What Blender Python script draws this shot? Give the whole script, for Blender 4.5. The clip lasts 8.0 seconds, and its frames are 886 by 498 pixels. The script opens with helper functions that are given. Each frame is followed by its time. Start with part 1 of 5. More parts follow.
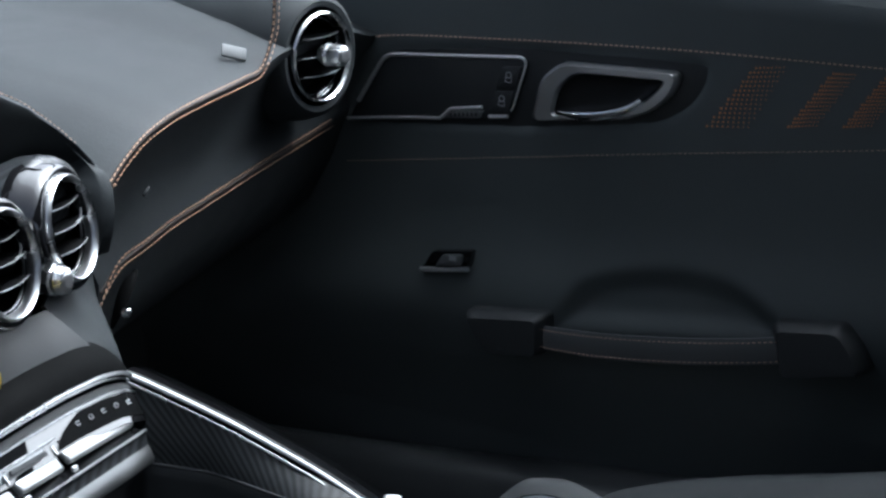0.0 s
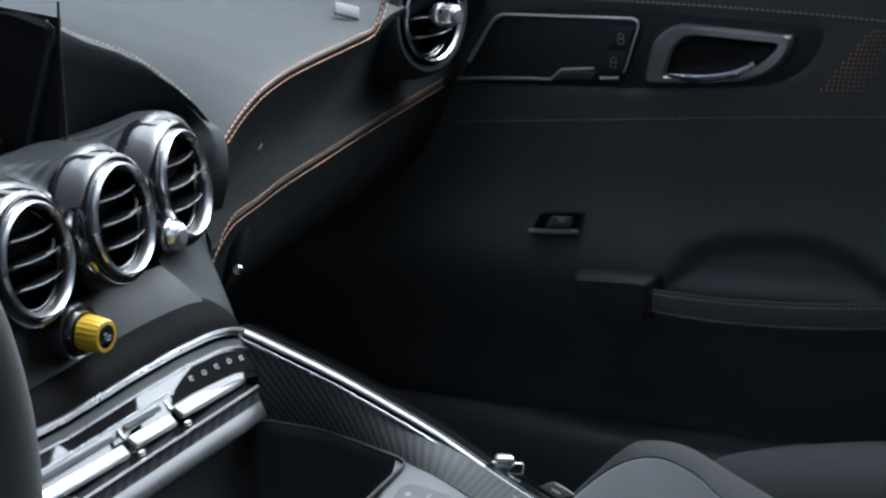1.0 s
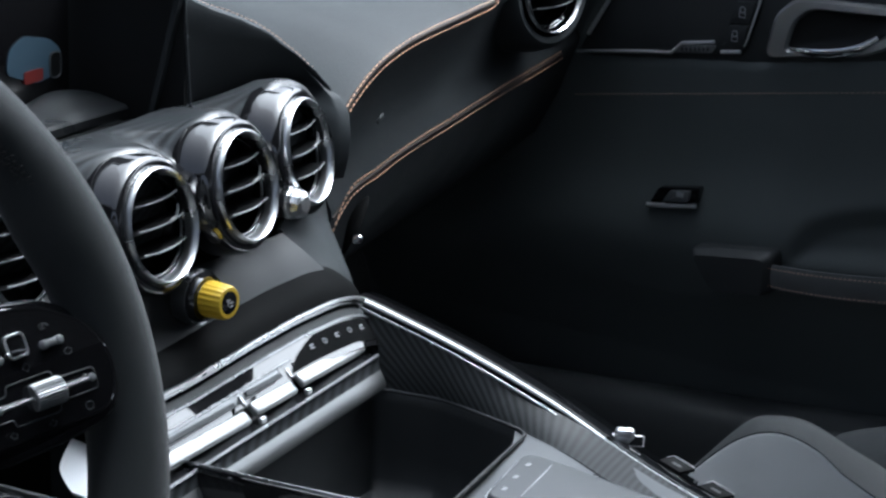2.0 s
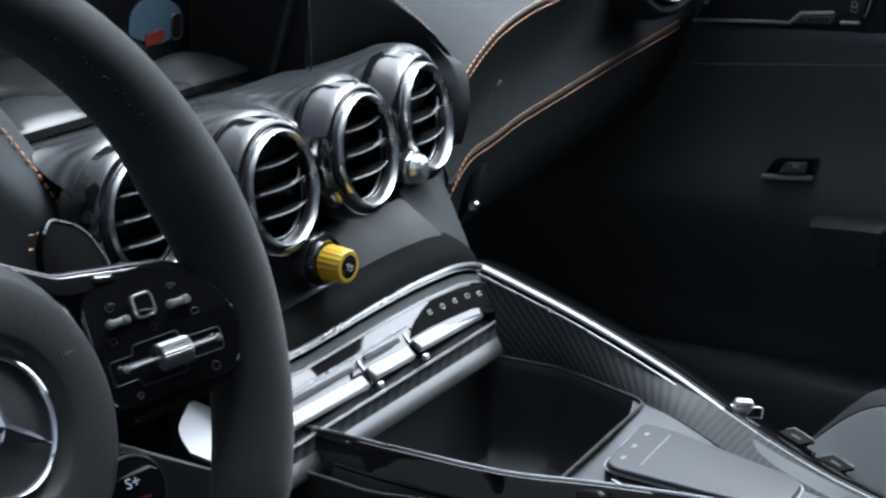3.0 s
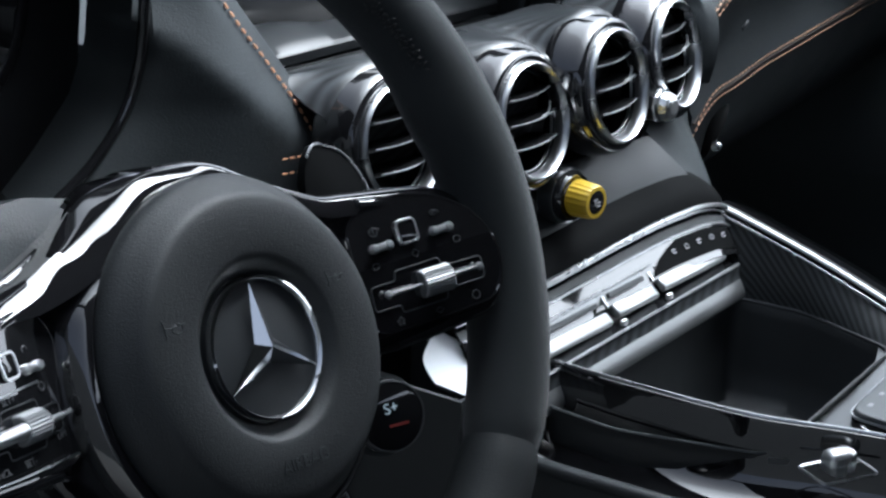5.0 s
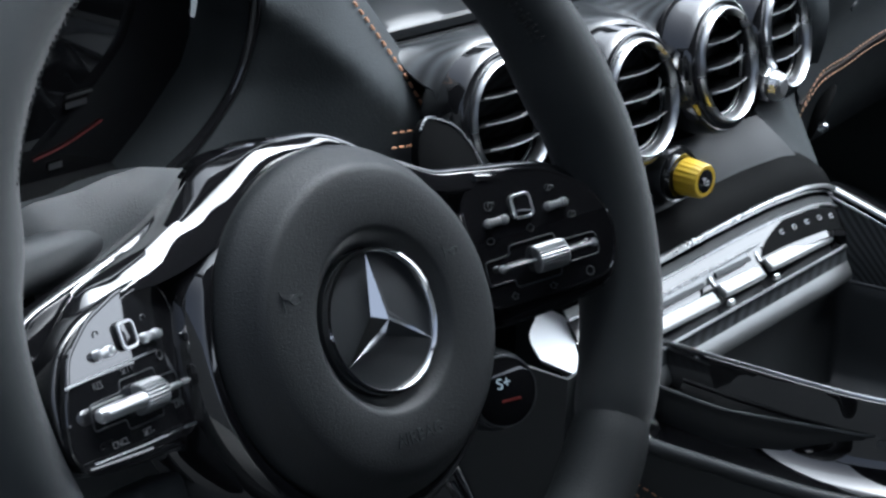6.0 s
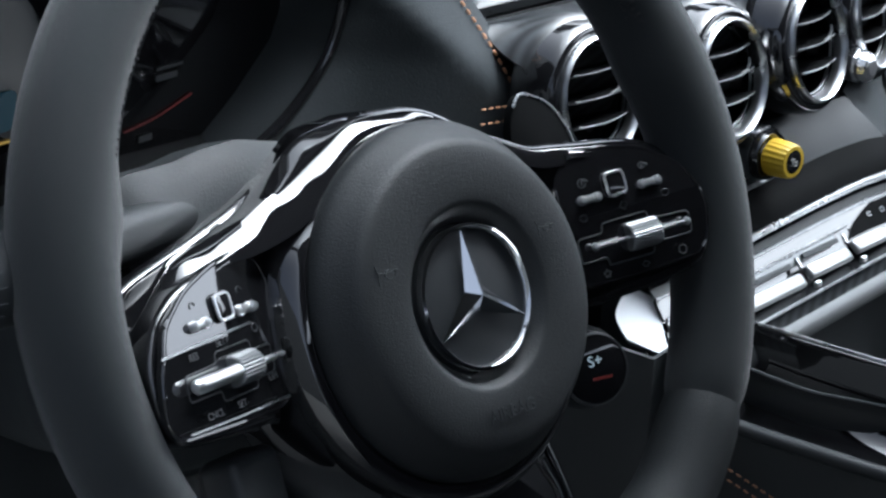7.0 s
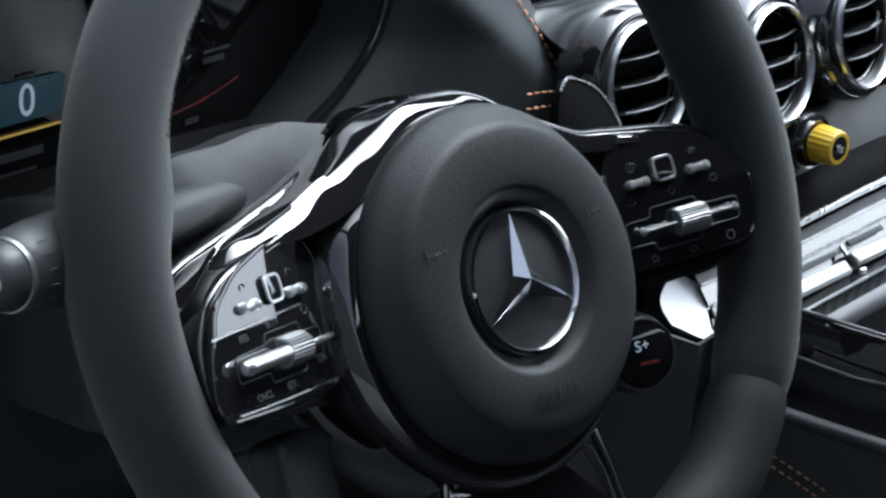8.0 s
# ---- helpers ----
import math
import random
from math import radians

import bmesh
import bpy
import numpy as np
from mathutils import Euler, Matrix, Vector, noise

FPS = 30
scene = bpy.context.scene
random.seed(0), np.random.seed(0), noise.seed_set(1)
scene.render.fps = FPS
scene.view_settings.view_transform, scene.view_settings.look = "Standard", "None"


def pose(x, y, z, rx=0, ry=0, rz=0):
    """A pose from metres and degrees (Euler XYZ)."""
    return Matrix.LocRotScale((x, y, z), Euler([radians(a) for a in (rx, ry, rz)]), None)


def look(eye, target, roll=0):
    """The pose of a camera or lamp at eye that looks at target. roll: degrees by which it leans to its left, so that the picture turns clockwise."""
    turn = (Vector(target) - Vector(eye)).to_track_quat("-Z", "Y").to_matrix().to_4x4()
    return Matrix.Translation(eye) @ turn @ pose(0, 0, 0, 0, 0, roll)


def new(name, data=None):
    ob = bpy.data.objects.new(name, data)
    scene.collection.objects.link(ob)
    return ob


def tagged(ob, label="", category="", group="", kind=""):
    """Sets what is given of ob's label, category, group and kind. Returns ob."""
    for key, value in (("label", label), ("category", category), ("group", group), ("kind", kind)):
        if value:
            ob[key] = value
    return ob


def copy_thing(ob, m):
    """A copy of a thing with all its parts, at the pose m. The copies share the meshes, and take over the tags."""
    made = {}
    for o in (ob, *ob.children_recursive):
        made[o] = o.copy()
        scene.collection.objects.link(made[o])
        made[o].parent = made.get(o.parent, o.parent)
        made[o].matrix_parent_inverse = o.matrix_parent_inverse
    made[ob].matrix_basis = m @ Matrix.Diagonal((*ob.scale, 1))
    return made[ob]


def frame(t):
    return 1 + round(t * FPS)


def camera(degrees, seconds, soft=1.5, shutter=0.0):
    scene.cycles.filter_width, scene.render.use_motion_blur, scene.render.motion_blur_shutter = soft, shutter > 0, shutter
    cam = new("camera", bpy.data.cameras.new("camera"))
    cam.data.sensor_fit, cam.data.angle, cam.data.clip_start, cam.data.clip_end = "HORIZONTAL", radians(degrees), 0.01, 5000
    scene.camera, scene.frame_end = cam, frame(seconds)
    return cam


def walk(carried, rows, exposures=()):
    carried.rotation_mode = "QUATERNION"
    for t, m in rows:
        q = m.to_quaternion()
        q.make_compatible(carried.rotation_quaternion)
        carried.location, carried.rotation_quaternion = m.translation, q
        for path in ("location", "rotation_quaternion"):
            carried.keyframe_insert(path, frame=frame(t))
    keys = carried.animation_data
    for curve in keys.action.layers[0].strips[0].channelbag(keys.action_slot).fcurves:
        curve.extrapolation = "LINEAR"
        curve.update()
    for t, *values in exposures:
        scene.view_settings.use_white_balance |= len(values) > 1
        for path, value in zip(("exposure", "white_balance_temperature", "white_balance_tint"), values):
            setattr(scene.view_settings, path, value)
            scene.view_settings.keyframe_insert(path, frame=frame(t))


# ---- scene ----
cam = camera(20.0, 8.0, soft=2.6)
PATH = [
    (0, -0.98, -0.7049, 1.0052, 73.137, -1.806, -59.922),
    (0.5, -0.9813, -0.6992, 1.0023, 72.716, -1.81, -58.865),
    (1, -0.984, -0.692, 0.9991, 72.315, -1.853, -57.725),
    (1.5, -0.9866, -0.6862, 0.9959, 72.027, -1.825, -56.487),
    (3, -0.994, -0.6651, 0.9872, 71.046, -1.942, -53.075),
    (3.5, -0.9978, -0.6568, 0.9839, 70.613, -2.058, -51.825),
    (4, -1.0005, -0.6493, 0.9808, 70.232, -2.152, -50.691),
    (4.5, -1.0048, -0.6428, 0.9793, 69.901, -2.26, -49.517),
    (5, -1.0098, -0.6365, 0.9775, 69.634, -2.371, -48.379),
    (6.5, -1.0209, -0.618, 0.9705, 68.89, -2.584, -45.537),
    (7, -1.0246, -0.6138, 0.9692, 68.619, -2.672, -44.782),
    (7.5, -1.0275, -0.6112, 0.9678, 68.421, -2.66, -44.202),
    (8, -1.0291, -0.6097, 0.9673, 68.29, -2.735, -43.951),
]
walk(cam, [(r[0], pose(*r[1:])) for r in PATH], exposures=[(0, 2.40, 5280, -1), (4, 2.38, 5280, -1), (8, 2.53, 5280, -1)])
# ---- light and closed surroundings ----
SUN_ELEV, SUN_AZ = radians(60), radians(105)
world = bpy.data.worlds.new("overcast_sky")
scene.world = world
world.use_nodes = True
wn = world.node_tree.nodes
sky = wn.new("ShaderNodeTexSky")
sky.sky_type, sky.sun_disc = "NISHITA", False
sky.sun_elevation, sky.sun_rotation = SUN_ELEV, SUN_AZ
sky.air_density, sky.dust_density, sky.ozone_density = 0.08, 7.0, 0.3
wn["Background"].inputs["Strength"].default_value = 0.15
world.node_tree.links.new(sky.outputs[0], wn["Background"].inputs["Color"])
sun = new("sun", bpy.data.lights.new("sun", "SUN"))
sun.data.energy, sun.data.angle, sun.data.color = 0.25, radians(80), (1.0, 0.98, 0.96)
sun.matrix_world = look((3 * math.sin(SUN_AZ), 3 * math.cos(SUN_AZ), 3 * math.tan(SUN_ELEV)), (0, 0, 0))

# ---- mesh helpers ----
X0 = 0.035          # middle plane of the car


def finish(name, bm, material, parent=None, label="", sharp=38):
    bmesh.ops.remove_doubles(bm, verts=bm.verts, dist=1e-6)
    bmesh.ops.recalc_face_normals(bm, faces=bm.faces)
    me = bpy.data.meshes.new(name)
    bm.to_mesh(me)
    bm.free()
    me.materials.append(material)
    me.polygons.foreach_set("use_smooth", [True] * len(me.polygons))
    me.set_sharp_from_angle(angle=radians(sharp))
    ob = new(name, me)
    if parent:
        ob.parent = parent
    if label:
        tagged(ob, label)
    return ob


def part(name, bm, material, parent, label="", sharp=38):
    return finish(name, bm, material, parent, label, sharp)


def thing(name, label, category, m=None, group="", kind=""):
    ob = new(name)
    ob.empty_display_size = 0.02
    if m is not None:
        ob.matrix_world = m
    return tagged(ob, label, category, group, kind)


def moved(bm, m):
    bmesh.ops.transform(bm, matrix=m, verts=bm.verts)
    return bm


def join(*bms):
    out = bms[0]
    for other in bms[1:]:
        me = bpy.data.meshes.new("tmp")
        other.to_mesh(me)
        out.from_mesh(me)
        other.free()
        bpy.data.meshes.remove(me)
    return out


def grid(rows, close_u=False, close_v=False, cap=False):
    """A surface through rows of points."""
    bm = bmesh.new()
    vs = [[bm.verts.new(p) for p in r] for r in rows]
    n, k = len(vs), len(vs[0])
    for i in range(n if close_v else n - 1):
        for j in range(k if close_u else k - 1):
            a, b = vs[i], vs[(i + 1) % n]
            bm.faces.new((a[j], a[(j + 1) % k], b[(j + 1) % k], b[j]))
    if cap:
        bm.faces.new(vs[0][::-1])
        bm.faces.new(vs[-1])
    return bm


def sheet(rows, thick, face=(-0.6, -0.5, 0.6)):
    """A sheet with thickness; its outer side looks towards face and lies on the points given."""
    bm = grid(rows)
    bm.normal_update()
    total = sum((f.normal * f.calc_area() for f in bm.faces), Vector())
    sign = 1 if total.dot(Vector(face)) > 0 else -1
    back = [[None] * len(rows[0]) for _ in rows]
    k = len(rows[0])
    flat = list(bm.verts)
    front = [flat[i * k:(i + 1) * k] for i in range(len(rows))]
    for i in range(len(rows)):
        for j in range(k):
            v = front[i][j]
            back[i][j] = bm.verts.new(v.co - v.normal * sign * abs(thick))
    n = len(rows)
    for i in range(n - 1):
        for j in range(k - 1):
            bm.faces.new((back[i][j], back[i + 1][j], back[i + 1][j + 1], back[i][j + 1]))
    loop = [(0, j) for j in range(k)] + [(i, k - 1) for i in range(1, n)] + [(n - 1, j) for j in range(k - 2, -1, -1)] + [(i, 0) for i in range(n - 2, 0, -1)]
    for (a, b), (c, d) in zip(loop, loop[1:] + loop[:1]):
        bm.faces.new((front[a][b], front[c][d], back[c][d], back[a][b]))
    return bm


def smooth_line(pts, steps=8, closed=False):
    """Catmull-Rom through the points."""
    p = [Vector(q) for q in pts]
    n = len(p)
    out = []
    for i in range(n if closed else n - 1):
        if closed:
            a, b, c, d = p[i - 1], p[i], p[(i + 1) % n], p[(i + 2) % n]
        else:
            a, b, c, d = p[max(i - 1, 0)], p[i], p[i + 1], p[min(i + 2, n - 1)]
        for s in range(steps):
            t = s / steps
            out.append(0.5 * (2 * b + (c - a) * t + (2 * a - 5 * b + 4 * c - d) * t * t + (3 * b - a - 3 * c + d) * t ** 3))
    if not closed:
        out.append(p[-1])
    return out


def tube(pts, r, seg=10, closed=False, squash=1.0, up=(0, 0, 1)):
    """A round or flattened bar along a line; squash flattens it along up."""
    p = [Vector(q) for q in pts]
    n = len(p)
    rows = []
    for i in range(n):
        if closed:
            d = (p[(i + 1) % n] - p[i - 1]).normalized()
        else:
            d = (p[min(i + 1, n - 1)] - p[max(i - 1, 0)]).normalized()
        side = d.cross(Vector(up)).normalized()
        top = side.cross(d)
        rr = r(i / max(n - 1, 1)) if callable(r) else r
        rows.append([p[i] + side * rr * math.cos(a) + top * rr * squash * math.sin(a)
                     for a in (2 * math.pi * k / seg for k in range(seg))])
    return grid(rows, close_u=True, close_v=closed, cap=not closed)


def lathe(profile, seg=40, arc=None):
    """Turned about z from (radius, height) pairs."""
    rows = []
    for r, z in profile:
        rows.append([(max(r, 1e-5) * math.cos(2 * math.pi * k / seg), max(r, 1e-5) * math.sin(2 * math.pi * k / seg), z) for k in range(seg)])
    bm = grid(rows, close_u=True)
    bmesh.ops.remove_doubles(bm, verts=bm.verts, dist=3e-5)
    return bm


def rounded(outline, r, n=5):
    """A closed 2D outline with its corners rounded by r."""
    out = []
    k = len(outline)
    for i in range(k):
        a, b, c = (Vector(outline[j % k]) for j in (i - 1, i, i + 1))
        u, v = (a - b), (c - b)
        rr = min(r, u.length * 0.48, v.length * 0.48)
        p, q = b + u.normalized() * rr, b + v.normalized() * rr
        for s in range(n + 1):
            t = s / n
            out.append(p * (1 - t) ** 2 + b * 2 * t * (1 - t) + q * t * t)
    return out


def plate(outline, depth, bevel=0.0, seg=2, hole=None):
    """A flat piece in xy with its outline, standing from z=0 to z=depth, the upper edge rounded."""
    bm = bmesh.new()
    if hole:
        n = len(outline)
        rings = [(outline, 0, 0), (outline, depth - bevel, 0), (outline, depth, bevel), (hole, depth, -bevel), (hole, depth - bevel, 0), (hole, 0, 0)]
        rows = []
        for pts, z, inset in rings:
            c = sum((Vector(q) for q in pts), Vector((0, 0))) / len(pts)
            rows.append([(*(Vector(q) + (c - Vector(q)).normalized() * inset), z) for q in pts])
        bm.free()
        return grid(rows, close_u=True, close_v=True)
    vs = [bm.verts.new((*q, 0)) for q in outline]
    f = bm.faces.new(vs)
    g = bmesh.ops.extrude_face_region(bm, geom=[f])["geom"]
    top = [e for e in g if isinstance(e, bmesh.types.BMVert)]
    bmesh.ops.translate(bm, verts=top, vec=(0, 0, depth))
    if bevel:
        edges = [e for e in bm.edges if all(v in top for v in e.verts)]
        bmesh.ops.bevel(bm, geom=edges, offset=bevel, segments=seg, affect="EDGES", profile=0.6)
    return bm


def block(sx, sy, sz, bevel=0.002, seg=2, m=None):
    bm = bmesh.new()
    bmesh.ops.create_cube(bm, size=1)
    bmesh.ops.scale(bm, vec=(sx, sy, sz), verts=bm.verts)
    if bevel:
        bmesh.ops.bevel(bm, geom=bm.edges[:], offset=bevel, segments=seg, affect="EDGES", profile=0.5)
    return moved(bm, m) if m is not None else bm


def rect(w, h):
    return [(-w / 2, -h / 2), (w / 2, -h / 2), (w / 2, h / 2), (-w / 2, h / 2)]


def resample(pts, step):
    p = [Vector(q) for q in pts]
    out, left = [p[0]], step
    for a, b in zip(p, p[1:]):
        d = (b - a).length
        s = left
        while s <= d:
            out.append(a.lerp(b, s / d))
            s += step
        left = s - d
    return out


def stitches(pts, length=0.0042, gap=0.0016, r=0.00055):
    """A row of thread stitches along a line."""
    verts, faces = [], []
    line = resample(pts, (length + gap) / 2)
    for a, b in zip(line[::2], line[1::2]):
        d = (b - a)
        if d.length < 1e-6:
            continue
        d = d.normalized() * length
        side = d.cross(Vector((0.31, 0.77, 0.55))).normalized()
        top = side.cross(d).normalized()
        k = len(verts)
        verts.append(a)
        for s in (0.2, 0.8):
            for u, v in ((1, 0), (0, 1), (-1, 0), (0, -1)):
                verts.append(a + d * s + (side * u + top * v) * r)
        verts.append(a + d)
        for j in range(4):
            e = (j + 1) % 4
            faces += [(k, k + 1 + j, k + 1 + e), (k + 1 + j, k + 5 + j, k + 5 + e, k + 1 + e), (k + 5 + j, k + 9, k + 5 + e)]
    me = bpy.data.meshes.new("tmp")
    me.from_pydata(verts, [], faces)
    bm = bmesh.new()
    bm.from_mesh(me)
    bpy.data.meshes.remove(me)
    return bm


def lettering(text, size, m, depth=0.0002):
    cu = bpy.data.curves.new("lettering", "FONT")
    cu.body, cu.size, cu.extrude, cu.align_x, cu.align_y, cu.resolution_u = text, size, depth, "CENTER", "CENTER", 4
    ob = bpy.data.objects.new("lettering", cu)
    scene.collection.objects.link(ob)
    me = bpy.data.meshes.new_from_object(ob.evaluated_get(bpy.context.evaluated_depsgraph_get()))
    bm = bmesh.new()
    bm.from_mesh(me)
    bpy.data.objects.remove(ob)
    bpy.data.curves.remove(cu)
    bpy.data.meshes.remove(me)
    return moved(bm, m)


# ---- materials ----
def material(name, base, rough, metal=0.0, spec=0.5, coat=0.0, grain=0.0, grain_scale=900.0, cells=False, vary=0.12,
             smear=0.08, sheen=0.0, emit=0.0, weave=0.0, slope=(0.67, 0.67, -0.74)):
    mt = bpy.data.materials.new(name)
    mt.use_nodes = True
    nt = mt.node_tree
    b = nt.nodes["Principled BSDF"]
    b.inputs["Metallic"].default_value = metal
    b.inputs["Specular IOR Level"].default_value = spec
    b.inputs["Coat Weight"].default_value = coat
    b.inputs["Coat Roughness"].default_value = 0.02
    b.inputs["Sheen Weight"].default_value = sheen
    b.inputs["Sheen Roughness"].default_value = 0.45
    tc = nt.nodes.new("ShaderNodeTexCoord")
    big = nt.nodes.new("ShaderNodeTexNoise")
    big.inputs["Scale"].default_value, big.inputs["Detail"].default_value = 22.0, 5.0
    nt.links.new(tc.outputs["Object"], big.inputs["Vector"])
    ramp = nt.nodes.new("ShaderNodeMix")
    ramp.data_type = "RGBA"
    ramp.inputs["A"].default_value = (*(c * (1 - vary) for c in base), 1)
    ramp.inputs["B"].default_value = (*(min(1, c * (1 + vary)) for c in base), 1)
    nt.links.new(big.outputs["Fac"], ramp.inputs["Factor"])
    colour = ramp.outputs["Result"]
    rr = nt.nodes.new("ShaderNodeMapRange")
    rr.inputs["From Min"].default_value, rr.inputs["From Max"].default_value = 0.3, 0.7
    rr.inputs["To Min"].default_value, rr.inputs["To Max"].default_value = max(0.01, rough - smear), min(1, rough + smear)
    nt.links.new(big.outputs["Fac"], rr.inputs["Value"])
    nt.links.new(rr.outputs["Result"], b.inputs["Roughness"])
    if weave:
        wv = nt.nodes.new("ShaderNodeTexWave")
        wv.wave_type, wv.bands_direction, wv.wave_profile = "BANDS", "X", "SIN"
        wv.inputs["Scale"].default_value = weave
        wv.inputs["Distortion"].default_value, wv.inputs["Detail Scale"].default_value = 0.05, 40.0
        slant = nt.nodes.new("ShaderNodeVectorMath")
        slant.operation = "DOT_PRODUCT"
        slant.inputs[1].default_value = slope
        nt.links.new(tc.outputs["Object"], slant.inputs[0])
        lay = nt.nodes.new("ShaderNodeCombineXYZ")
        nt.links.new(slant.outputs["Value"], lay.inputs["X"])
        nt.links.new(lay.outputs["Vector"], wv.inputs["Vector"])
        mx = nt.nodes.new("ShaderNodeMix")
        mx.data_type = "RGBA"
        mx.inputs["B"].default_value = (*(c * 4.5 for c in base), 1)
        nt.links.new(colour, mx.inputs["A"])
        nt.links.new(wv.outputs["Fac"], mx.inputs["Factor"])
        colour = mx.outputs["Result"]
    nt.links.new(colour, b.inputs["Base Color"])
    if grain:
        if cells:
            tx = nt.nodes.new("ShaderNodeTexVoronoi")
            tx.feature = "SMOOTH_F1"
            out = tx.outputs["Distance"]
        else:
            tx = nt.nodes.new("ShaderNodeTexNoise")
            tx.inputs["Detail"].default_value = 4.0
            out = tx.outputs["Fac"]
        tx.inputs["Scale"].default_value = grain_scale
        nt.links.new(tc.outputs["Object"], tx.inputs["Vector"])
        bp = nt.nodes.new("ShaderNodeBump")
        bp.inputs["Strength"].default_value, bp.inputs["Distance"].default_value = grain, 0.0006
        nt.links.new(out, bp.inputs["Height"])
        nt.links.new(bp.outputs["Normal"], b.inputs["Normal"])
    if emit:
        b.inputs["Emission Color"].default_value = (*base, 1)
        b.inputs["Emission Strength"].default_value = emit
    return mt


M_LEATHER = material("black_leather", (0.030, 0.0335, 0.036), 0.48, grain=0.3, grain_scale=1300, cells=True, vary=0.15)
M_PAD = material("airbag_grain", (0.018, 0.0198, 0.0212), 0.54, spec=0.34, grain=0.34, grain_scale=1700, cells=True, vary=0.1)
M_SUEDE = material("charcoal_microsuede", (0.020, 0.0228, 0.0245), 0.85, spec=0.25, grain=0.5, grain_scale=2600, sheen=0.2, vary=0.4)
M_SUEDE_LIGHT = material("grey_microsuede", (0.46, 0.48, 0.49), 0.85, spec=0.25, grain=0.5, grain_scale=2600, sheen=0.3, vary=0.15)
M_GLOSS = material("piano_black", (0.008, 0.008, 0.009), 0.035, spec=0.6, coat=1.0, vary=0.1, smear=0.015)
M_CHROME = material("satin_chrome", (0.42, 0.43, 0.44), 0.28, metal=1.0, vary=0.05, smear=0.05)
M_CHROME_BRIGHT = material("bright_chrome", (0.68, 0.69, 0.70), 0.09, metal=1.0, vary=0.04, smear=0.03)
M_SILVER = material("matt_silver", (0.25, 0.257, 0.263), 0.42, metal=0.85, vary=0.05)
M_CARBON = material("carbon_weave", (0.010, 0.011, 0.012), 0.36, coat=0.15, weave=40.0, vary=0.2)
M_CARBON_SIDE = material("carbon_weave_side", (0.0065, 0.0072, 0.0078), 0.46, spec=0.2, weave=95.0, vary=0.2, slope=(0.0, 0.62, -0.78))
M_CARBON_GLOSS = material("lacquered_carbon_weave", (0.008, 0.0088, 0.0096), 0.32, spec=0.35, coat=0.25, weave=60.0, vary=0.2)
M_PLASTIC = material("black_plastic", (0.021, 0.0235, 0.0255), 0.5, grain=0.2, grain_scale=1800, vary=0.15)
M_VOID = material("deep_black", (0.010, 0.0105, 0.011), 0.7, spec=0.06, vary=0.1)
M_INK = material("ink_black", (0.004, 0.0042, 0.0045), 0.75, spec=0.03, vary=0.1)
M_SHELF = material("black_gloss_shelf", (0.018, 0.0195, 0.021), 0.34, spec=0.3, vary=0.15)
# Darker version of the rim covering, with the lower rim's shade painted in.
M_RIM_SHADED = material("shaded_rim_cover", (0.013, 0.0148, 0.016), 0.62, spec=0.3, grain=0.3, grain_scale=1800, cells=True, vary=0.2)
M_SATIN_BLACK = material("satin_black", (0.007, 0.0075, 0.008), 0.5, spec=0.3, vary=0.1, smear=0.02)
M_DASH = material("black_dash_leather", (0.033, 0.0366, 0.039), 0.58, spec=0.11, grain=0.3, grain_scale=1300, cells=True, vary=0.38)
M_FASCIA = material("satin_grey_fascia", (0.019, 0.021, 0.0228), 0.44, spec=0.3, grain=0.12, grain_scale=2400, vary=0.1)
# The dash's leather, lightened to make up for dim light on the door.
M_DOORSKIN = material("lightened_door_leather", (0.074, 0.085, 0.087), 0.55, grain=0.3, grain_scale=1300, cells=True, vary=0.15)
M_SILL = material("dark_sill_plastic", (0.040, 0.043, 0.0455), 0.36, spec=0.4, grain=0.12, grain_scale=1500, vary=0.15)
M_GREY = material("grey_fascia", (0.025, 0.0278, 0.0302), 0.5, spec=0.35, grain=0.15, grain_scale=2200, vary=0.1)
M_COLUMN = material("grey_grained_cover", (0.034, 0.0378, 0.0402), 0.5, spec=0.4, grain=0.25, grain_scale=1500, cells=True, vary=0.1)
M_PADGLASS = material("touchpad_grey", (0.085, 0.09, 0.094), 0.32, spec=0.4, vary=0.04, smear=0.03)
M_HANDLE = material("brushed_handle_metal", (0.62, 0.63, 0.64), 0.36, metal=0.95, vary=0.06)
M_STRAP = material("grey_strap_leather", (0.10, 0.106, 0.110), 0.5, grain=0.2, grain_scale=1500, vary=0.12)
M_BOLSTER = material("dark_grey_seat_leather", (0.030, 0.0325, 0.0345), 0.7, spec=0.1, grain=0.25, grain_scale=1400, cells=True, vary=0.12)
M_WHITE_SATIN = material("bright_satin_metal", (0.66, 0.67, 0.68), 0.3, metal=0.9, vary=0.05)
M_DECK = material("satin_graphite", (0.10, 0.104, 0.108), 0.34, metal=0.8, vary=0.08)
M_THREAD = material("copper_thread", (0.52, 0.27, 0.15), 0.6, vary=0.25)
M_THREAD_DASH = material("light_copper_thread", (0.55, 0.34, 0.22), 0.6, vary=0.25)
M_THREAD_PALE = material("pale_copper_thread", (0.54, 0.37, 0.28), 0.6, vary=0.25)
M_WELT = material("brown_seam_leather", (0.050, 0.040, 0.035), 0.6, spec=0.2, grain=0.2, grain_scale=1500, vary=0.15)
M_BEZEL = material("bright_bezel_metal", (0.80, 0.81, 0.82), 0.45, metal=0.9, vary=0.08)
M_CUSHION = material("black_cushion_leather", (0.013, 0.0148, 0.0165), 0.75, spec=0.08, grain=0.3, grain_scale=1500, cells=True, vary=0.12)
M_PERF = material("copper_backing", (0.52, 0.22, 0.09), 0.5, vary=0.25)
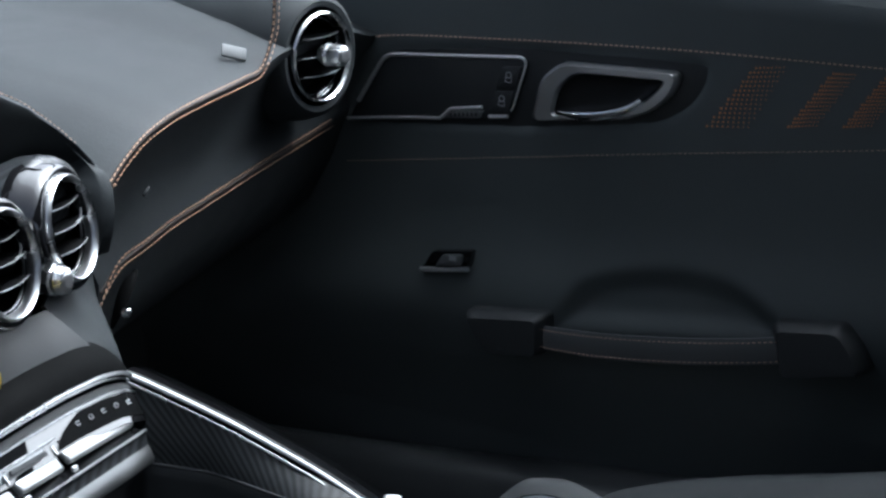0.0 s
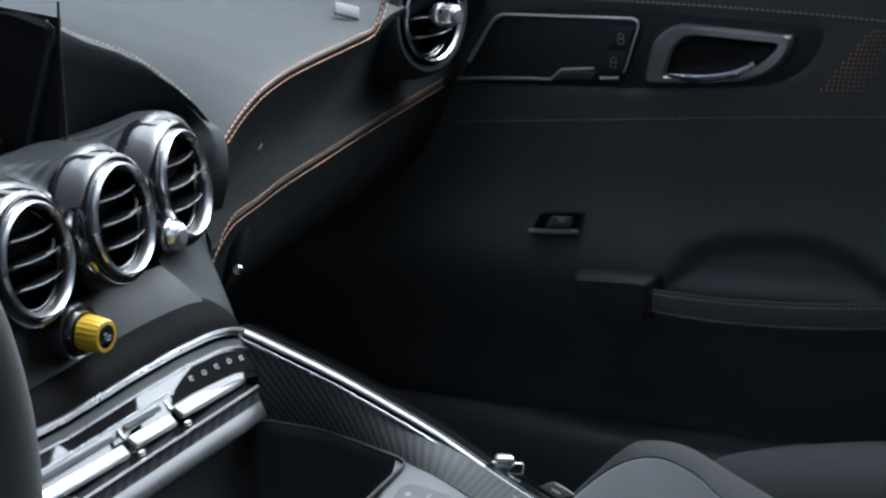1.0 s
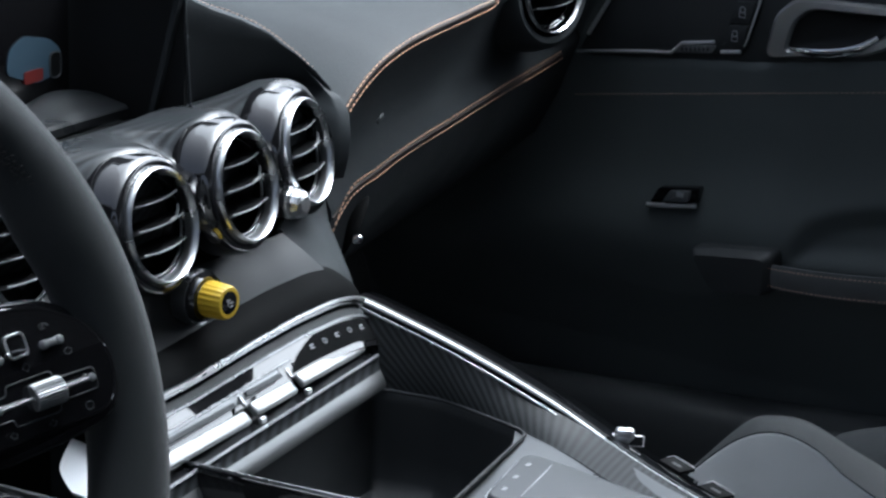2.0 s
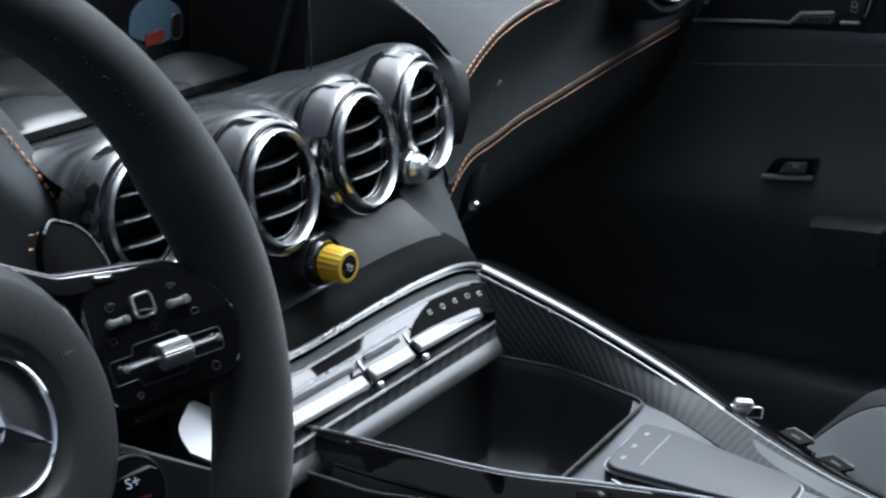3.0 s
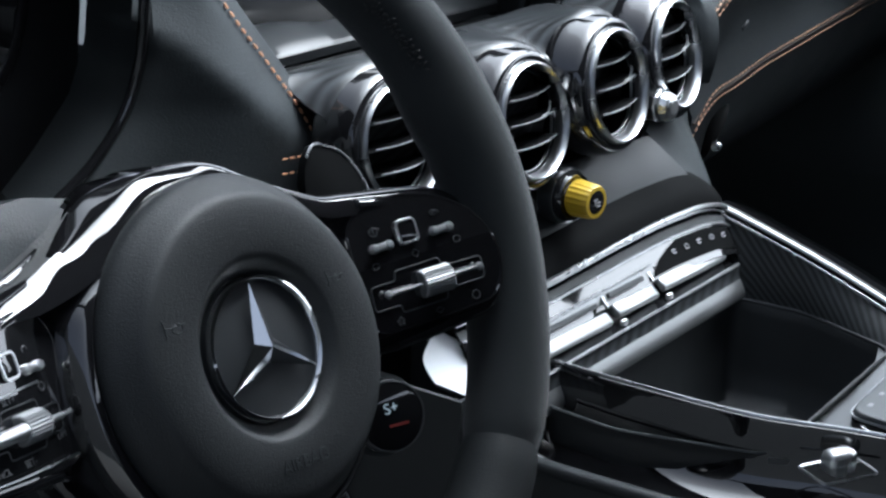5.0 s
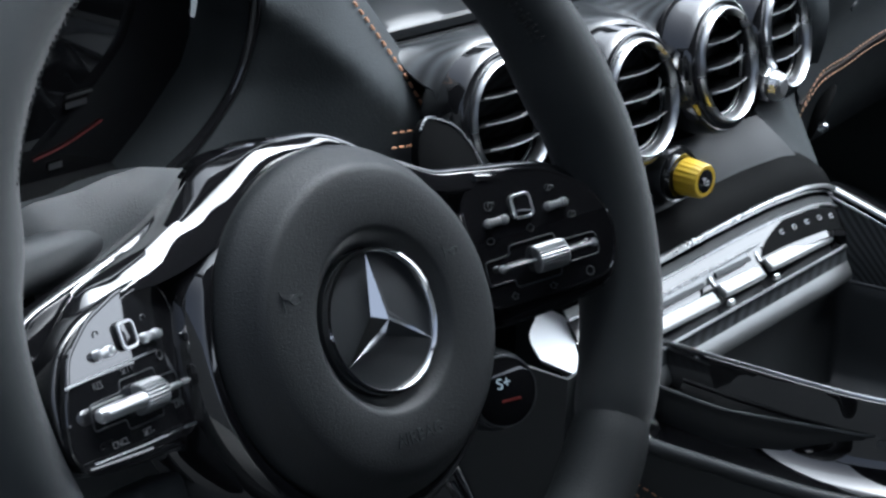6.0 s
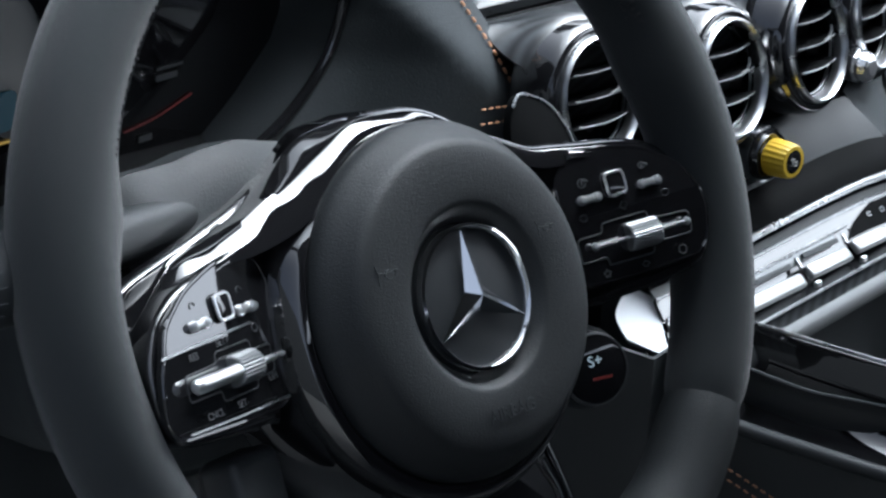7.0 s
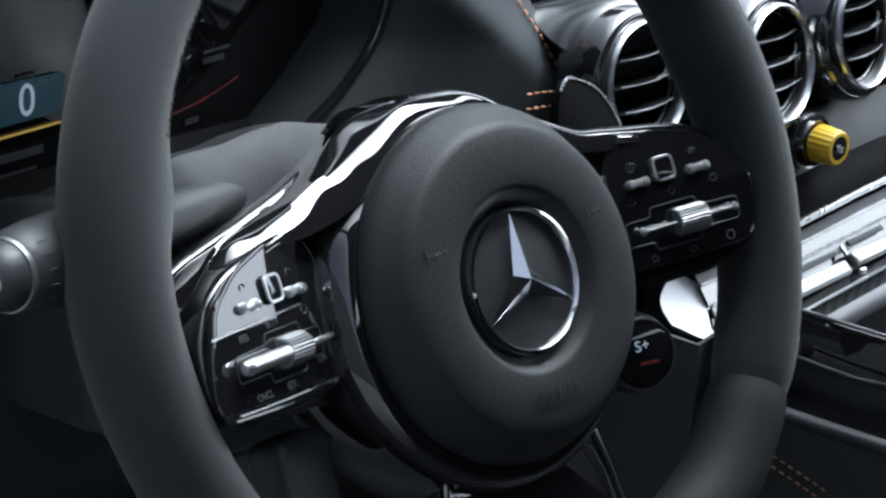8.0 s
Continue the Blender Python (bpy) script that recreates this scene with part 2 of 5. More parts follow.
M_THREAD_DARK = material("black_thread", (0.008, 0.008, 0.009), 0.6, vary=0.25)
M_YELLOW = material("yellow_rubber", (0.44, 0.30, 0.012), 0.5, vary=0.1)
M_CARPET = material("black_carpet", (0.045, 0.049, 0.052), 0.95, grain=1.0, grain_scale=1500, vary=0.3)
M_PRINT = material("grey_print", (0.30, 0.31, 0.32), 0.5, vary=0.05)
M_PRINT_DIM = material("dim_print", (0.05, 0.052, 0.055), 0.5, vary=0.05)
M_SHELL = material("body_shell", (0.025, 0.027, 0.03), 0.8, vary=0.1)
M_ASPHALT = material("asphalt", (0.085, 0.085, 0.083), 0.85, grain=1.0, grain_scale=60, vary=0.25)
M_LCD_BLUE = material("lcd_blue", (0.010, 0.032, 0.044), 0.3, emit=0.075, vary=0.1)
M_LCD_WHITE = material("lcd_white", (0.45, 0.50, 0.53), 0.3, emit=0.07, vary=0.05)
M_LCD_GOLD = material("lcd_gold", (0.40, 0.24, 0.05), 0.3, emit=0.12, vary=0.05)
M_LCD_RED = material("lcd_red", (0.12, 0.02, 0.018), 0.3, emit=0.03, vary=0.3)
M_LCD_SKY = material("lcd_steel_blue", (0.035, 0.055, 0.075), 0.3, emit=0.05, vary=0.6)

# ---- setting: ground, car floor, roof, bulkheads, unseen light blockers ----
def slab(name, rows, thick, mat_, label, category="car body"):
    ob = finish(name, sheet(rows, thick), mat_)
    return tagged(ob, label, category, kind="structure")


bm = bmesh.new()
bmesh.ops.create_grid(bm, x_segments=2, y_segments=2, size=400)
ground = finish("ground", moved(bm, pose(0, 0, -0.12)), M_ASPHALT)
tagged(ground, "plain asphalt ground under the parked car", "ground", kind="structure")
# Canopy and walls are unseen, added to block sky light and darken reflections.
M_BLOCKER_GREY = material("grey_blocker", (0.42, 0.43, 0.44), 0.8, grain=0.3, grain_scale=40, vary=0.1)
M_BLOCKER_DARK = material("dark_blocker", (0.030, 0.032, 0.034), 0.85, grain=0.3, grain_scale=40, vary=0.15)
M_BLOCKER_CANOPY = material("canopy_blocker", (0.12, 0.125, 0.13), 0.8, grain=0.3, grain_scale=30, vary=0.2)
slab("ceiling", [[(x, y, 3.2) for x in (-4.0, -1.0, 2.4)] for y in (1.9, 2.8, 4.0)], 0.15, M_BLOCKER_CANOPY, "unseen canopy added in front of the car to darken reflections", "ceiling")
slab("blocker_rear", [[(x, -5.0, z) for x in (-4.0, -1.0, 2.4)] for z in (-0.12, 0.6, 1.3)], 0.12, M_BLOCKER_GREY, "unseen grey wall added behind the car to shape light", "wall")
slab("blocker_side", [[(-3.0, y, z) for y in (-5.0, -1.0, 3.4)] for z in (-0.12, 1.0, 1.9)], 0.12, M_BLOCKER_DARK, "unseen dark wall added beside the car to block light", "wall")
slab("floor", [[(x, y, 0.0) for x in (-0.66, 0.0, 0.70)] for y in (-1.3, -0.4, 0.5, 0.95)], 0.02, M_CARPET, "black carpeted car floor", "floor")
# Unseen roof; its front edge is set to shape light and reflections.
slab("roof", [[(x, y, 1.12 - 0.06 * ((x - X0) / 0.6) ** 2) for x in (-0.58, -0.3, X0, 0.37, 0.66)] for y in (-1.3, -0.9, -0.45, -0.04)], 0.02,
     M_SUEDE, "charcoal suede roof lining of the cabin", "roof")
# Unseen; its height leaves a strip of sky to reflect in the button pad.
slab("bulkhead_rear", [[(x, -1.3, z) for x in (-0.66, 0.0, 0.70)] for z in (0.0, 0.5, 1.037)], 0.02, M_SHELL, "unseen rear bulkhead, its height set to shape reflections", "wall")
slab("bulkhead_front", [[(x, 0.92, z) for x in (-0.66, 0.0, 0.72)] for z in (0.0, 0.3, 0.60)], 0.02, M_SHELL, "dark front bulkhead behind the dashboard", "wall")
# Unseen side panels, added to keep sky light off the cabin from behind.
slab("quarter_blocker_driver", [[(-0.645, y, z) for y in (-1.3, -0.95, -0.64)] for z in (0.0, 0.5, 1.06)], 0.02, M_SHELL, "unseen body side added behind the driver door to block light", "wall")
slab("quarter_blocker_passenger", [[(0.675, y, z) for y in (-1.3, -1.0, -0.75)] for z in (0.0, 0.5, 1.06)], 0.02, M_SHELL, "unseen body side added behind the passenger door to block light", "wall")
slab("kick_panel_passenger", [[(0.665, y, z) for y in (0.44, 0.7, 0.93)] for z in (0.0, 0.3, 0.63)], 0.02, M_CARPET, "black carpeted side of the passenger footwell", "wall")
slab("kick_panel_driver", [[(-0.665, y, z) for y in (0.30, 0.6, 0.93)] for z in (0.0, 0.3, 0.70)], 0.02, M_CARPET, "black carpeted side of the driver footwell", "wall")
for sx, nm in ((-0.58, "pillar_driver"), (0.66, "pillar_passenger")):
    ob = finish(nm, tube(smooth_line([(sx * 1.08, 0.78, 0.62), (sx * 1.03, 0.4, 0.88), (sx, -0.04, 1.09)], 6), 0.022, 10), M_SUEDE)
    tagged(ob, "suede-covered windscreen pillar of the cabin", "pillar", kind="structure")

# ---- passenger door ----
DX = 0.637
M_DOOR = Matrix(((0, 0, -1, DX), (-1, 0, 0, 0), (0, 1, 0, 0), (0, 0, 0, 1)))   # local x: rearwards, y: up, z: into the cabin


def dl(pts):
    """Door outline from (y, z) pairs of the car to the door's own plane."""
    return [(-y, z) for y, z in pts]


def inside(p, poly):
    hit_, j = False, len(poly) - 1
    for i in range(len(poly)):
        (xi, yi), (xj, yj) = poly[i], poly[j]
        if (yi > p[1]) != (yj > p[1]) and p[0] < (xj - xi) * (p[1] - yi) / (yj - yi) + xi:
            hit_ = not hit_
        j = i
    return hit_


def edge_distance(p, poly):
    best = 9.0
    for a, b in zip(poly, poly[1:] + poly[:1]):
        a, b, q = Vector(a), Vector(b), Vector(p)
        t = max(0, min(1, (q - a).dot(b - a) / max((b - a).length_squared, 1e-12)))
        best = min(best, (a + (b - a) * t - q).length)
    return best


door = thing("car_door", "black leather passenger door panel with copper stitching, closed", "car door", M_DOOR)
POCKET = [tuple(q) for q in smooth_line([(*q, 0) for q in dl([(0.108, 0.400), (0.102, 0.424), (0.086, 0.447), (0.040, 0.464), (-0.010, 0.470), (-0.050, 0.464), (-0.078, 0.446), (-0.085, 0.425)])], 4)]
POCKET = [(q[0], q[1]) for q in POCKET]
RECESS = rounded(dl([(0.303, 0.528), (0.269, 0.594), (0.161, 0.611), (-0.008, 0.621), (0.001, 0.590), (0.029, 0.568), (0.134, 0.549)]), 0.02, 5)
RECESS = [(q[0], q[1]) for q in RECESS]


def door_depth(px, pz):
    y = -px
    d = 0.004 * math.sin((pz - 0.3) * 6)
    d += 0.016 * math.exp(-((pz - 0.415 - 0.12 * (0.1 - y)) / 0.045) ** 2)          # armrest swell
    d -= 0.012 * max(0.0, min(1.0, (0.36 - pz) / 0.06))                            # tuck under the armrest
    s = edge_distance((px, pz), POCKET)
    if inside((px, pz), POCKET):
        k = min(1, s / 0.022)
        d -= 0.010 * k * k * (3 - 2 * k)
    s = edge_distance((px, pz), RECESS)
    if inside((px, pz), RECESS):
        d -= 0.004 * min(1, s / 0.004)
    return d


xs = list(np.arange(-0.34, 0.24, 0.004))
xs = [-0.50, -0.42] + xs + [0.32, 0.5, 0.75, 1.0]
zs = [0.02, 0.1, 0.18, 0.23] + list(np.arange(0.262, 0.66, 0.004)) + [0.675, 0.69, 0.70]
rows = [[(float(x), float(z), door_depth(float(x), float(z)) - (0.02 if z > 0.68 else 0)) for x in xs] for z in zs]
part("door_skin", sheet(rows, 0.012, (0, 0, 1)), M_DOORSKIN, door, "black grained leather skin", 60)


def on_door(pts, lift=0.0005):
    return [(x, z, door_depth(x, z) + lift) for x, z in pts]


def flat_line(pts, n=10):
    return [(q[0], q[1]) for q in smooth_line([(*q, 0) for q in pts], n)]


top_seam = flat_line(dl([(0.300, 0.580), (0.289, 0.595), (0.259, 0.605), (0.161, 0.615), (0.023, 0.626), (-0.133, 0.634), (-0.25, 0.640)]))
low_seam = flat_line(dl([(0.297, 0.500), (0.157, 0.525), (0.018, 0.550), (-0.138, 0.577), (-0.25, 0.597)]))
tagged(part("seam_stitching", stitches(on_door(top_seam, 0.001), 0.0030, 0.0012, 0.00072), M_THREAD_PALE, door, "copper thread seam"), kind="stuff")
tagged(part("seam_stitching", stitches(on_door(low_seam, 0.001), 0.0030, 0.0012, 0.00036), M_THREAD_PALE, door, "copper thread seam"), kind="stuff")


# switch trim with its bezel
bez = rounded(dl([(0.297, 0.534), (0.264, 0.590), (0.141, 0.604), (0.154, 0.556)]), 0.009, 6)
part("trim_plate", moved(plate([(q[0], q[1]) for q in RECESS], 0.002, 0.0012), pose(0, 0, -0.0005)), M_PLASTIC, door, "matt black trim plate")
part("speaker_cover", moved(plate(bez, 0.004, 0.0015), pose(0, 0, 0.0008)), M_PLASTIC, door, "plain black cover inside the bezel")
top_b = rounded(dl([(0.292, 0.542), (0.264, 0.590), (0.141, 0.604), (0.1535, 0.558), (0.171, 0.5555)]), 0.009, 6)[6:24]
part("bezel", tube([(q[0], q[1], 0.0054) for q in top_b], lambda t: 0.0019 - 0.0011 * t, 8), M_BEZEL, door, "thin satin chrome bezel")
part("bezel", tube([(q[0], q[1], 0.0054) for q in dl([(0.297, 0.5345), (0.26, 0.5405), (0.226, 0.5455)])], 0.0014, 8), M_BEZEL, door, "thin satin chrome bezel")
part("bezel", tube([(q[0], q[1], 0.0056) for q in dl([(0.172, 0.5545), (0.156, 0.5570)])], 0.0015, 8), M_BEZEL, door, "thin satin chrome bezel")
tr = dl([(0.226, 0.5455), (0.214, 0.5470), (0.205, 0.5560), (0.178, 0.5610)])
part("chrome_strip", tube([(q[0], q[1], 0.006) for q in tr], 0.0013, 8), M_BEZEL, door)
part("badge_plate", moved(plate(rounded(dl([(0.212, 0.5475), (0.204, 0.5550), (0.176, 0.5590), (0.180, 0.5520)]), 0.002), 0.0012, 0.0004), pose(0, 0, 0.005)), M_SILVER, door, "small satin badge plate")
for k in range(7):
    q = Vector((-0.2045 + 0.0036 * k, 0.5512 + 0.00062 * k))
    part("badge_bar", block(0.0022, 0.0030, 0.0006, 0.0002, 1, pose(q.x, q.y, 0.0064)), M_PRINT_DIM, door)
for z0, z1 in ((0.561, 0.5775), (0.5795, 0.5965)):
    f = lambda z: 0.1545 + (z - 0.556) * (-0.013 / 0.048)
    out = rounded(dl([(f(z0) + 0.019, z0 - 0.002), (f(z1) + 0.018, z1 - 0.002), (f(z1) + 0.002, z1), (f(z0) + 0.002, z0)]), 0.0015)
    btn = part("lock_button", moved(plate(out, 0.0022, 0.0007), pose(0, 0, 0.0045)), M_PLASTIC, door, "matt black lock button")
    c = sum((Vector((q[0], q[1])) for q in out), Vector((0, 0))) / len(out)
    part("lock_symbol", join(moved(lathe([(0.0018, 0), (0.0026, 0), (0.0026, 0.0003), (0.0018, 0.0003), (0.0018, 0)], 14), pose(c.x, c.y + 0.002, 0.0068)),
                             tube([(c.x + a, c.y - 0.0018 + b, 0.0069) for a, b in ((-0.0024, 0.0018), (0.0024, 0.0018), (0.0024, -0.0018), (-0.0024, -0.0018))], 0.00045, 5, closed=True)), M_PRINT, btn)
# inner door handle: cup, chrome surround and lever
h_out = rounded(dl([(0.135, 0.557), (0.129, 0.590), (0.113, 0.605), (0.016, 0.6105), (0.021, 0.594), (0.036, 0.579), (0.056, 0.5705)]), 0.008, 6)
h_in = rounded(dl([(0.117, 0.5645), (0.111, 0.588), (0.098, 0.5985), (0.028, 0.6030), (0.036, 0.5930), (0.046, 0.5840), (0.058, 0.5770)]), 0.007, 6)
part("handle_surround", moved(plate(h_out, 0.0100, 0.0030, hole=h_in), pose(0, 0, 0.0005)), M_HANDLE, door, "satin chrome handle surround")
hc = sum((Vector((q[0], q[1])) for q in h_in), Vector((0, 0))) / len(h_in)
part("handle_cup", grid([[(*(hc + (Vector((q[0], q[1])) - hc) * k), z) for q in h_in] for k, z in ((1.0, 0.0085), (0.93, 0.0060), (0.82, 0.0040), (0.6, 0.0028), (0.3, 0.0025), (0.02, 0.0024))], close_u=True), M_SATIN_BLACK, door, "dark recessed cup", 60)
part("handle_lever", tube(smooth_line([(-0.114, 0.5660, 0.0075), (-0.085, 0.5690, 0.0110), (-0.060, 0.5765, 0.0110), (-0.046, 0.5860, 0.0085)], 6), lambda t: 0.0022 + 0.0016 * math.sin(math.pi * t), 10, squash=0.7), M_CHROME_BRIGHT, door, "bright chrome release lever")


# slanted fields of copper perforation
def dots(corners, nu, nv):
    a, b, c, d = (Vector(q) for q in corners)
    bms = bmesh.new()
    for i in range(nu):
        for j in range(nv):
            u, v = (i + 0.5 * (j % 2)) / max(nu - 1, 1), j / (nv - 1)
            if u > 1:
                continue
            p = (a * (1 - v) + b * v) * (1 - u) + (d * (1 - v) + c * v) * u
            r = 0.00092 * (1 - 0.5 * u)
            z = door_depth(p.x, p.y) + 0.0008
            vs = [bms.verts.new((p.x + r * math.cos(k * math.pi / 3), p.y + r * math.sin(k * math.pi / 3), z)) for k in range(6)]
            bms.faces.new(vs)
            w = [bms.verts.new((q.co.x, q.co.y, z - 0.001)) for q in vs]
            for k in range(6):
                bms.faces.new((vs[k], w[k], w[(k + 1) % 6], vs[(k + 1) % 6]))
    return bms


for f in ([(-0.005, 0.574), (-0.038, 0.621), (-0.062, 0.625), (-0.037, 0.578)], [(-0.067, 0.583), (-0.096, 0.625), (-0.114, 0.627), (-0.088, 0.587)],
          [(-0.108, 0.589), (-0.134, 0.627), (-0.152, 0.629), (-0.128, 0.593)], [(-0.148, 0.596), (-0.172, 0.630), (-0.190, 0.632), (-0.168, 0.600)]):
    tagged(part("perforation", dots([Vector(q) for q in dl(f)], 9, 14), M_PERF, door, "slanted field of copper-coloured perforations"), kind="stuff")

# window switch
sw = part("window_switch", moved(plate(rounded(dl([(0.220, 0.429), (0.178, 0.4365), (0.175, 0.4515), (0.211, 0.445)]), 0.003), 0.006, 0.002), pose(0, 0, 0.012)), M_GLOSS, door, "gloss black window switch with chrome lip")
part("switch_lip", tube([(-0.2200, 0.4290, 0.0180), (-0.2, 0.4322, 0.0192), (-0.178, 0.4362, 0.0180)], 0.0019, 8), M_BEZEL, sw)
part("switch_rocker", moved(plate(rounded(dl([(0.206, 0.4345), (0.184, 0.4385), (0.1825, 0.4475), (0.200, 0.4445)]), 0.002), 0.0035, 0.001), pose(0, 0, 0.0175)), M_STRAP, sw)
part("switch_symbol", block(0.006, 0.004, 0.0005, 0.0001, 1, pose(-0.1905, 0.4435, 0.0212)), M_PRINT, sw)

# pull strap with its two mounts
for out, nm in (([(0.174, 0.4085), (0.104, 0.4185), (0.103, 0.385), (0.150, 0.378), (0.162, 0.390)], 0), ([(-0.075, 0.4465), (-0.128, 0.4545), (-0.142, 0.440), (-0.150, 0.422), (-0.085, 0.407)], 1)):
    o = rounded(dl(out), 0.006, 5)
    mid = sum((Vector((q[0], q[1])) for q in o), Vector((0, 0))) / len(o)
    mid += Vector((0, -0.010))
    rings = [[(*(mid + (Vector((q[0], q[1])) - mid) * k), z) for q in o] for z, k in ((-0.004, 1.02), (0.012, 1.01), (0.028, 1.0), (0.0305, 0.985), (0.0365, 0.87), (0.0378, 0.84), (0.0382, 0.5), (0.0382, 0.02))]
    mnt = part("strap_mount", grid(rings, close_u=True), M_LEATHER, door, "leather-covered strap mount")
st_t = dl([(0.108, 0.4085), (0.06, 0.4145), (0.0, 0.4235), (-0.05, 0.4315), (-0.083, 0.4370)])
st_b = dl([(0.107, 0.3905), (0.06, 0.3950), (0.0, 0.4035), (-0.05, 0.4115), (-0.084, 0.4170)])
rows = []
for k, (a, b) in enumerate(zip(smooth_line([(*q, 0) for q in st_t], 5), smooth_line([(*q, 0) for q in st_b], 5))):
    n = len(smooth_line([(*q, 0) for q in st_t], 5))
    lift = 0.030 + 0.012 * math.sin(math.pi * k / (n - 1))
    rows.append([(a.x + (b.x - a.x) * s, a.y + (b.y - a.y) * s, lift + 0.0012 * math.sin(math.pi * s)) for s in (0, 0.06, 0.2, 0.5, 0.8, 0.94, 1)])
strap = part("pull_strap", sheet(rows, 0.004, (0, 0, 1)), M_STRAP, door, "grey leather pull strap with copper stitching", 50)
for s in (1, 5):
    tagged(part("strap_stitching", stitches([Vector(r[s]) * 0.5 + Vector(r[2 if s == 1 else 4]) * 0.5 + Vector((0, 0, 0.0022)) for r in rows], 0.0028, 0.0012, 0.00045), M_THREAD_PALE, strap), kind="stuff")

# door sill under the door
rows = []
for y in np.linspace(0.72, -0.95, 36):
    y = float(y)
    a, b = 0.2915 - 0.115 * (y - 0.15), 0.2885 - 0.062 * (y - 0.15)          # height at the door, height of the inner crest
    rows.append([(0.652, y, a - 0.016), (0.640, y, a - 0.010), (0.632, y, a - 0.004), (0.624, y, a * 0.6 + b * 0.4 - 0.002), (0.612, y, a * 0.25 + b * 0.75), (0.602, y, b), (0.595, y, b - 0.003), (0.589, y, b - 0.010), (0.584, y, b - 0.030), (0.580, y, b - 0.12), (0.579, y, 0.02)])
ob = finish("door_sill", sheet(rows, 0.006, (-0.3, 0, 1)), M_SILL, sharp=60)
tagged(ob, "dark plastic door sill along the floor", "door sill", kind="structure")

# ---- passenger seat ----
seat = thing("passenger_seat", "grey suede and black leather sports seat", "car seat", pose(0.43, -0.3, 0))
def rib(x0, x1, z0, z1, ys, mat_, nm, lab="", k=0.5):
    rows = []
    for y, s in ys:
        rows.append([((x0 + x1) / 2 + (x1 - x0) / 2 * math.copysign(abs(math.cos(a)) ** k, math.cos(a)) - 0.43,
                      y + 0.3, z0 + (z1 - z0) * s * (0.5 + 0.5 * math.copysign(abs(math.sin(a)) ** k, math.sin(a)))) for a in (2 * math.pi * j / 24 for j in range(24))])
    return part(nm, grid(rows, close_u=True, cap=True), mat_, seat, lab, 50)
def seat_part(name, bm, mat_, label="", sharp=50):
    return part(name, moved(bm, pose(-0.43, 0.3, 0)), mat_, seat, label, sharp)


SIDE = Matrix(((0, 0, 1, 0), (1, 0, 0, 0), (0, 1, 0, 0), (0, 0, 0, 1)))      # outline drawn in the car's y and z
LEAN = Matrix(((1, 0, 0.45, 0), (0, 1, 0, 0), (0, 0, 1, 0), (0, 0, 0, 1)))      # bolster wall leaning outwards
face = smooth_line([(q[0], q[1], 0) for q in ((-0.006, 0.34), (-0.011, 0.372), (-0.027, 0.398), (-0.051, 0.422), (-0.075, 0.4315), (-0.102, 0.428), (-0.128, 0.417), (-0.18, 0.405), (-0.30, 0.40), (-0.50, 0.40))], 5)
crest = smooth_line([(q[0], q[1], 0) for q in ((-0.002, 0.34), (-0.005, 0.372), (-0.027, 0.4045), (-0.046, 0.4255), (-0.062, 0.4325), (-0.086, 0.4340), (-0.122, 0.4225), (-0.18, 0.408), (-0.30, 0.402), (-0.50, 0.402))], 5)
outline = [(q.x, q.y) for q in face] + [(-0.50, 0.30), (-0.006, 0.30)]
seat_part("side_bolster", moved(plate(outline, 0.012, 0.002, 2), Matrix.Translation((0.2765 - 0.45 * 0.4315, 0, 0)) @ LEAN @ SIDE @ Matrix.Diagonal((1, 1, -1, 1))), M_SUEDE_LIGHT, "light grey suede side bolster")
rows = []
for a, b in zip(face, crest):
    f = Vector((0.2650 - 0.45 * (0.4315 - a.y), a.x, a.y))
    c = Vector((0.2860, b.x, b.y))
    rows.append([tuple(f + Vector((0.001, 0, -0.003))), tuple(f + Vector((0, 0, 0.0006))), tuple(f.lerp(c, 0.35) + Vector((0, 0, 0.0022))), tuple(f.lerp(c, 0.75) + Vector((0, 0, 0.0014))), tuple(c), tuple(c + Vector((0.010, 0, -0.006))), tuple(c + Vector((0.018, 0, -0.022))), tuple(c + Vector((0.020, 0, -0.12)))])
seat_part("bolster_edge", sheet(rows, 0.002, (0, 0.3, 1)), M_BOLSTER, "grey leather edge panel of the bolster", 60)
run = smooth_line([(q[0], q[1], 0) for q in ((-0.034, 0.20), (-0.036, 0.34), (-0.049, 0.378), (-0.062, 0.388), (-0.077, 0.394), (-0.103, 0.402), (-0.125, 0.407), (-0.178, 0.4205), (-0.239, 0.432), (-0.50, 0.45))], 5)
rows = [[(x, q.x - 0.25 * dz, q.y - dz) for x, dz in ((0.306, 0.10), (0.310, 0.045), (0.322, 0.022), (0.342, 0.008), (0.37, 0.001), (0.40, 0.002), (0.45, 0.014), (0.52, 0.034), (0.59, 0.055), (0.615, 0.07), (0.62, 0.10))] for q in run]
seat_part("seat_cushion", sheet(rows, 0.01, (0, 0.3, 1)), M_CUSHION, "black leather cushion", 60)
rib(0.30, 0.66, 0.12, 0.98, [(-0.50, 0.9), (-0.53, 0.97), (-0.60, 1.0), (-0.68, 0.97)], M_LEATHER, "backrest", "black leather backrest", 0.35)

# ---- dashboard ----
dash = thing("dashboard", "black leather dashboard with copper double stitching", "dashboard", pose(X0, 0.3, 0.5))
DINV = dash.matrix_world.inverted()


def dpart(name, bm, mat_, label="", sharp=50, parent=None):
    return part(name, moved(bm, DINV), mat_, parent or dash, label, sharp)


def lerp_table(x, table):
    for (a, u), (b, v) in zip(table, table[1:]):
        if x <= b:
            return u + (v - u) * max(0, (x - a)) / (b - a)
    return table[-1][1]


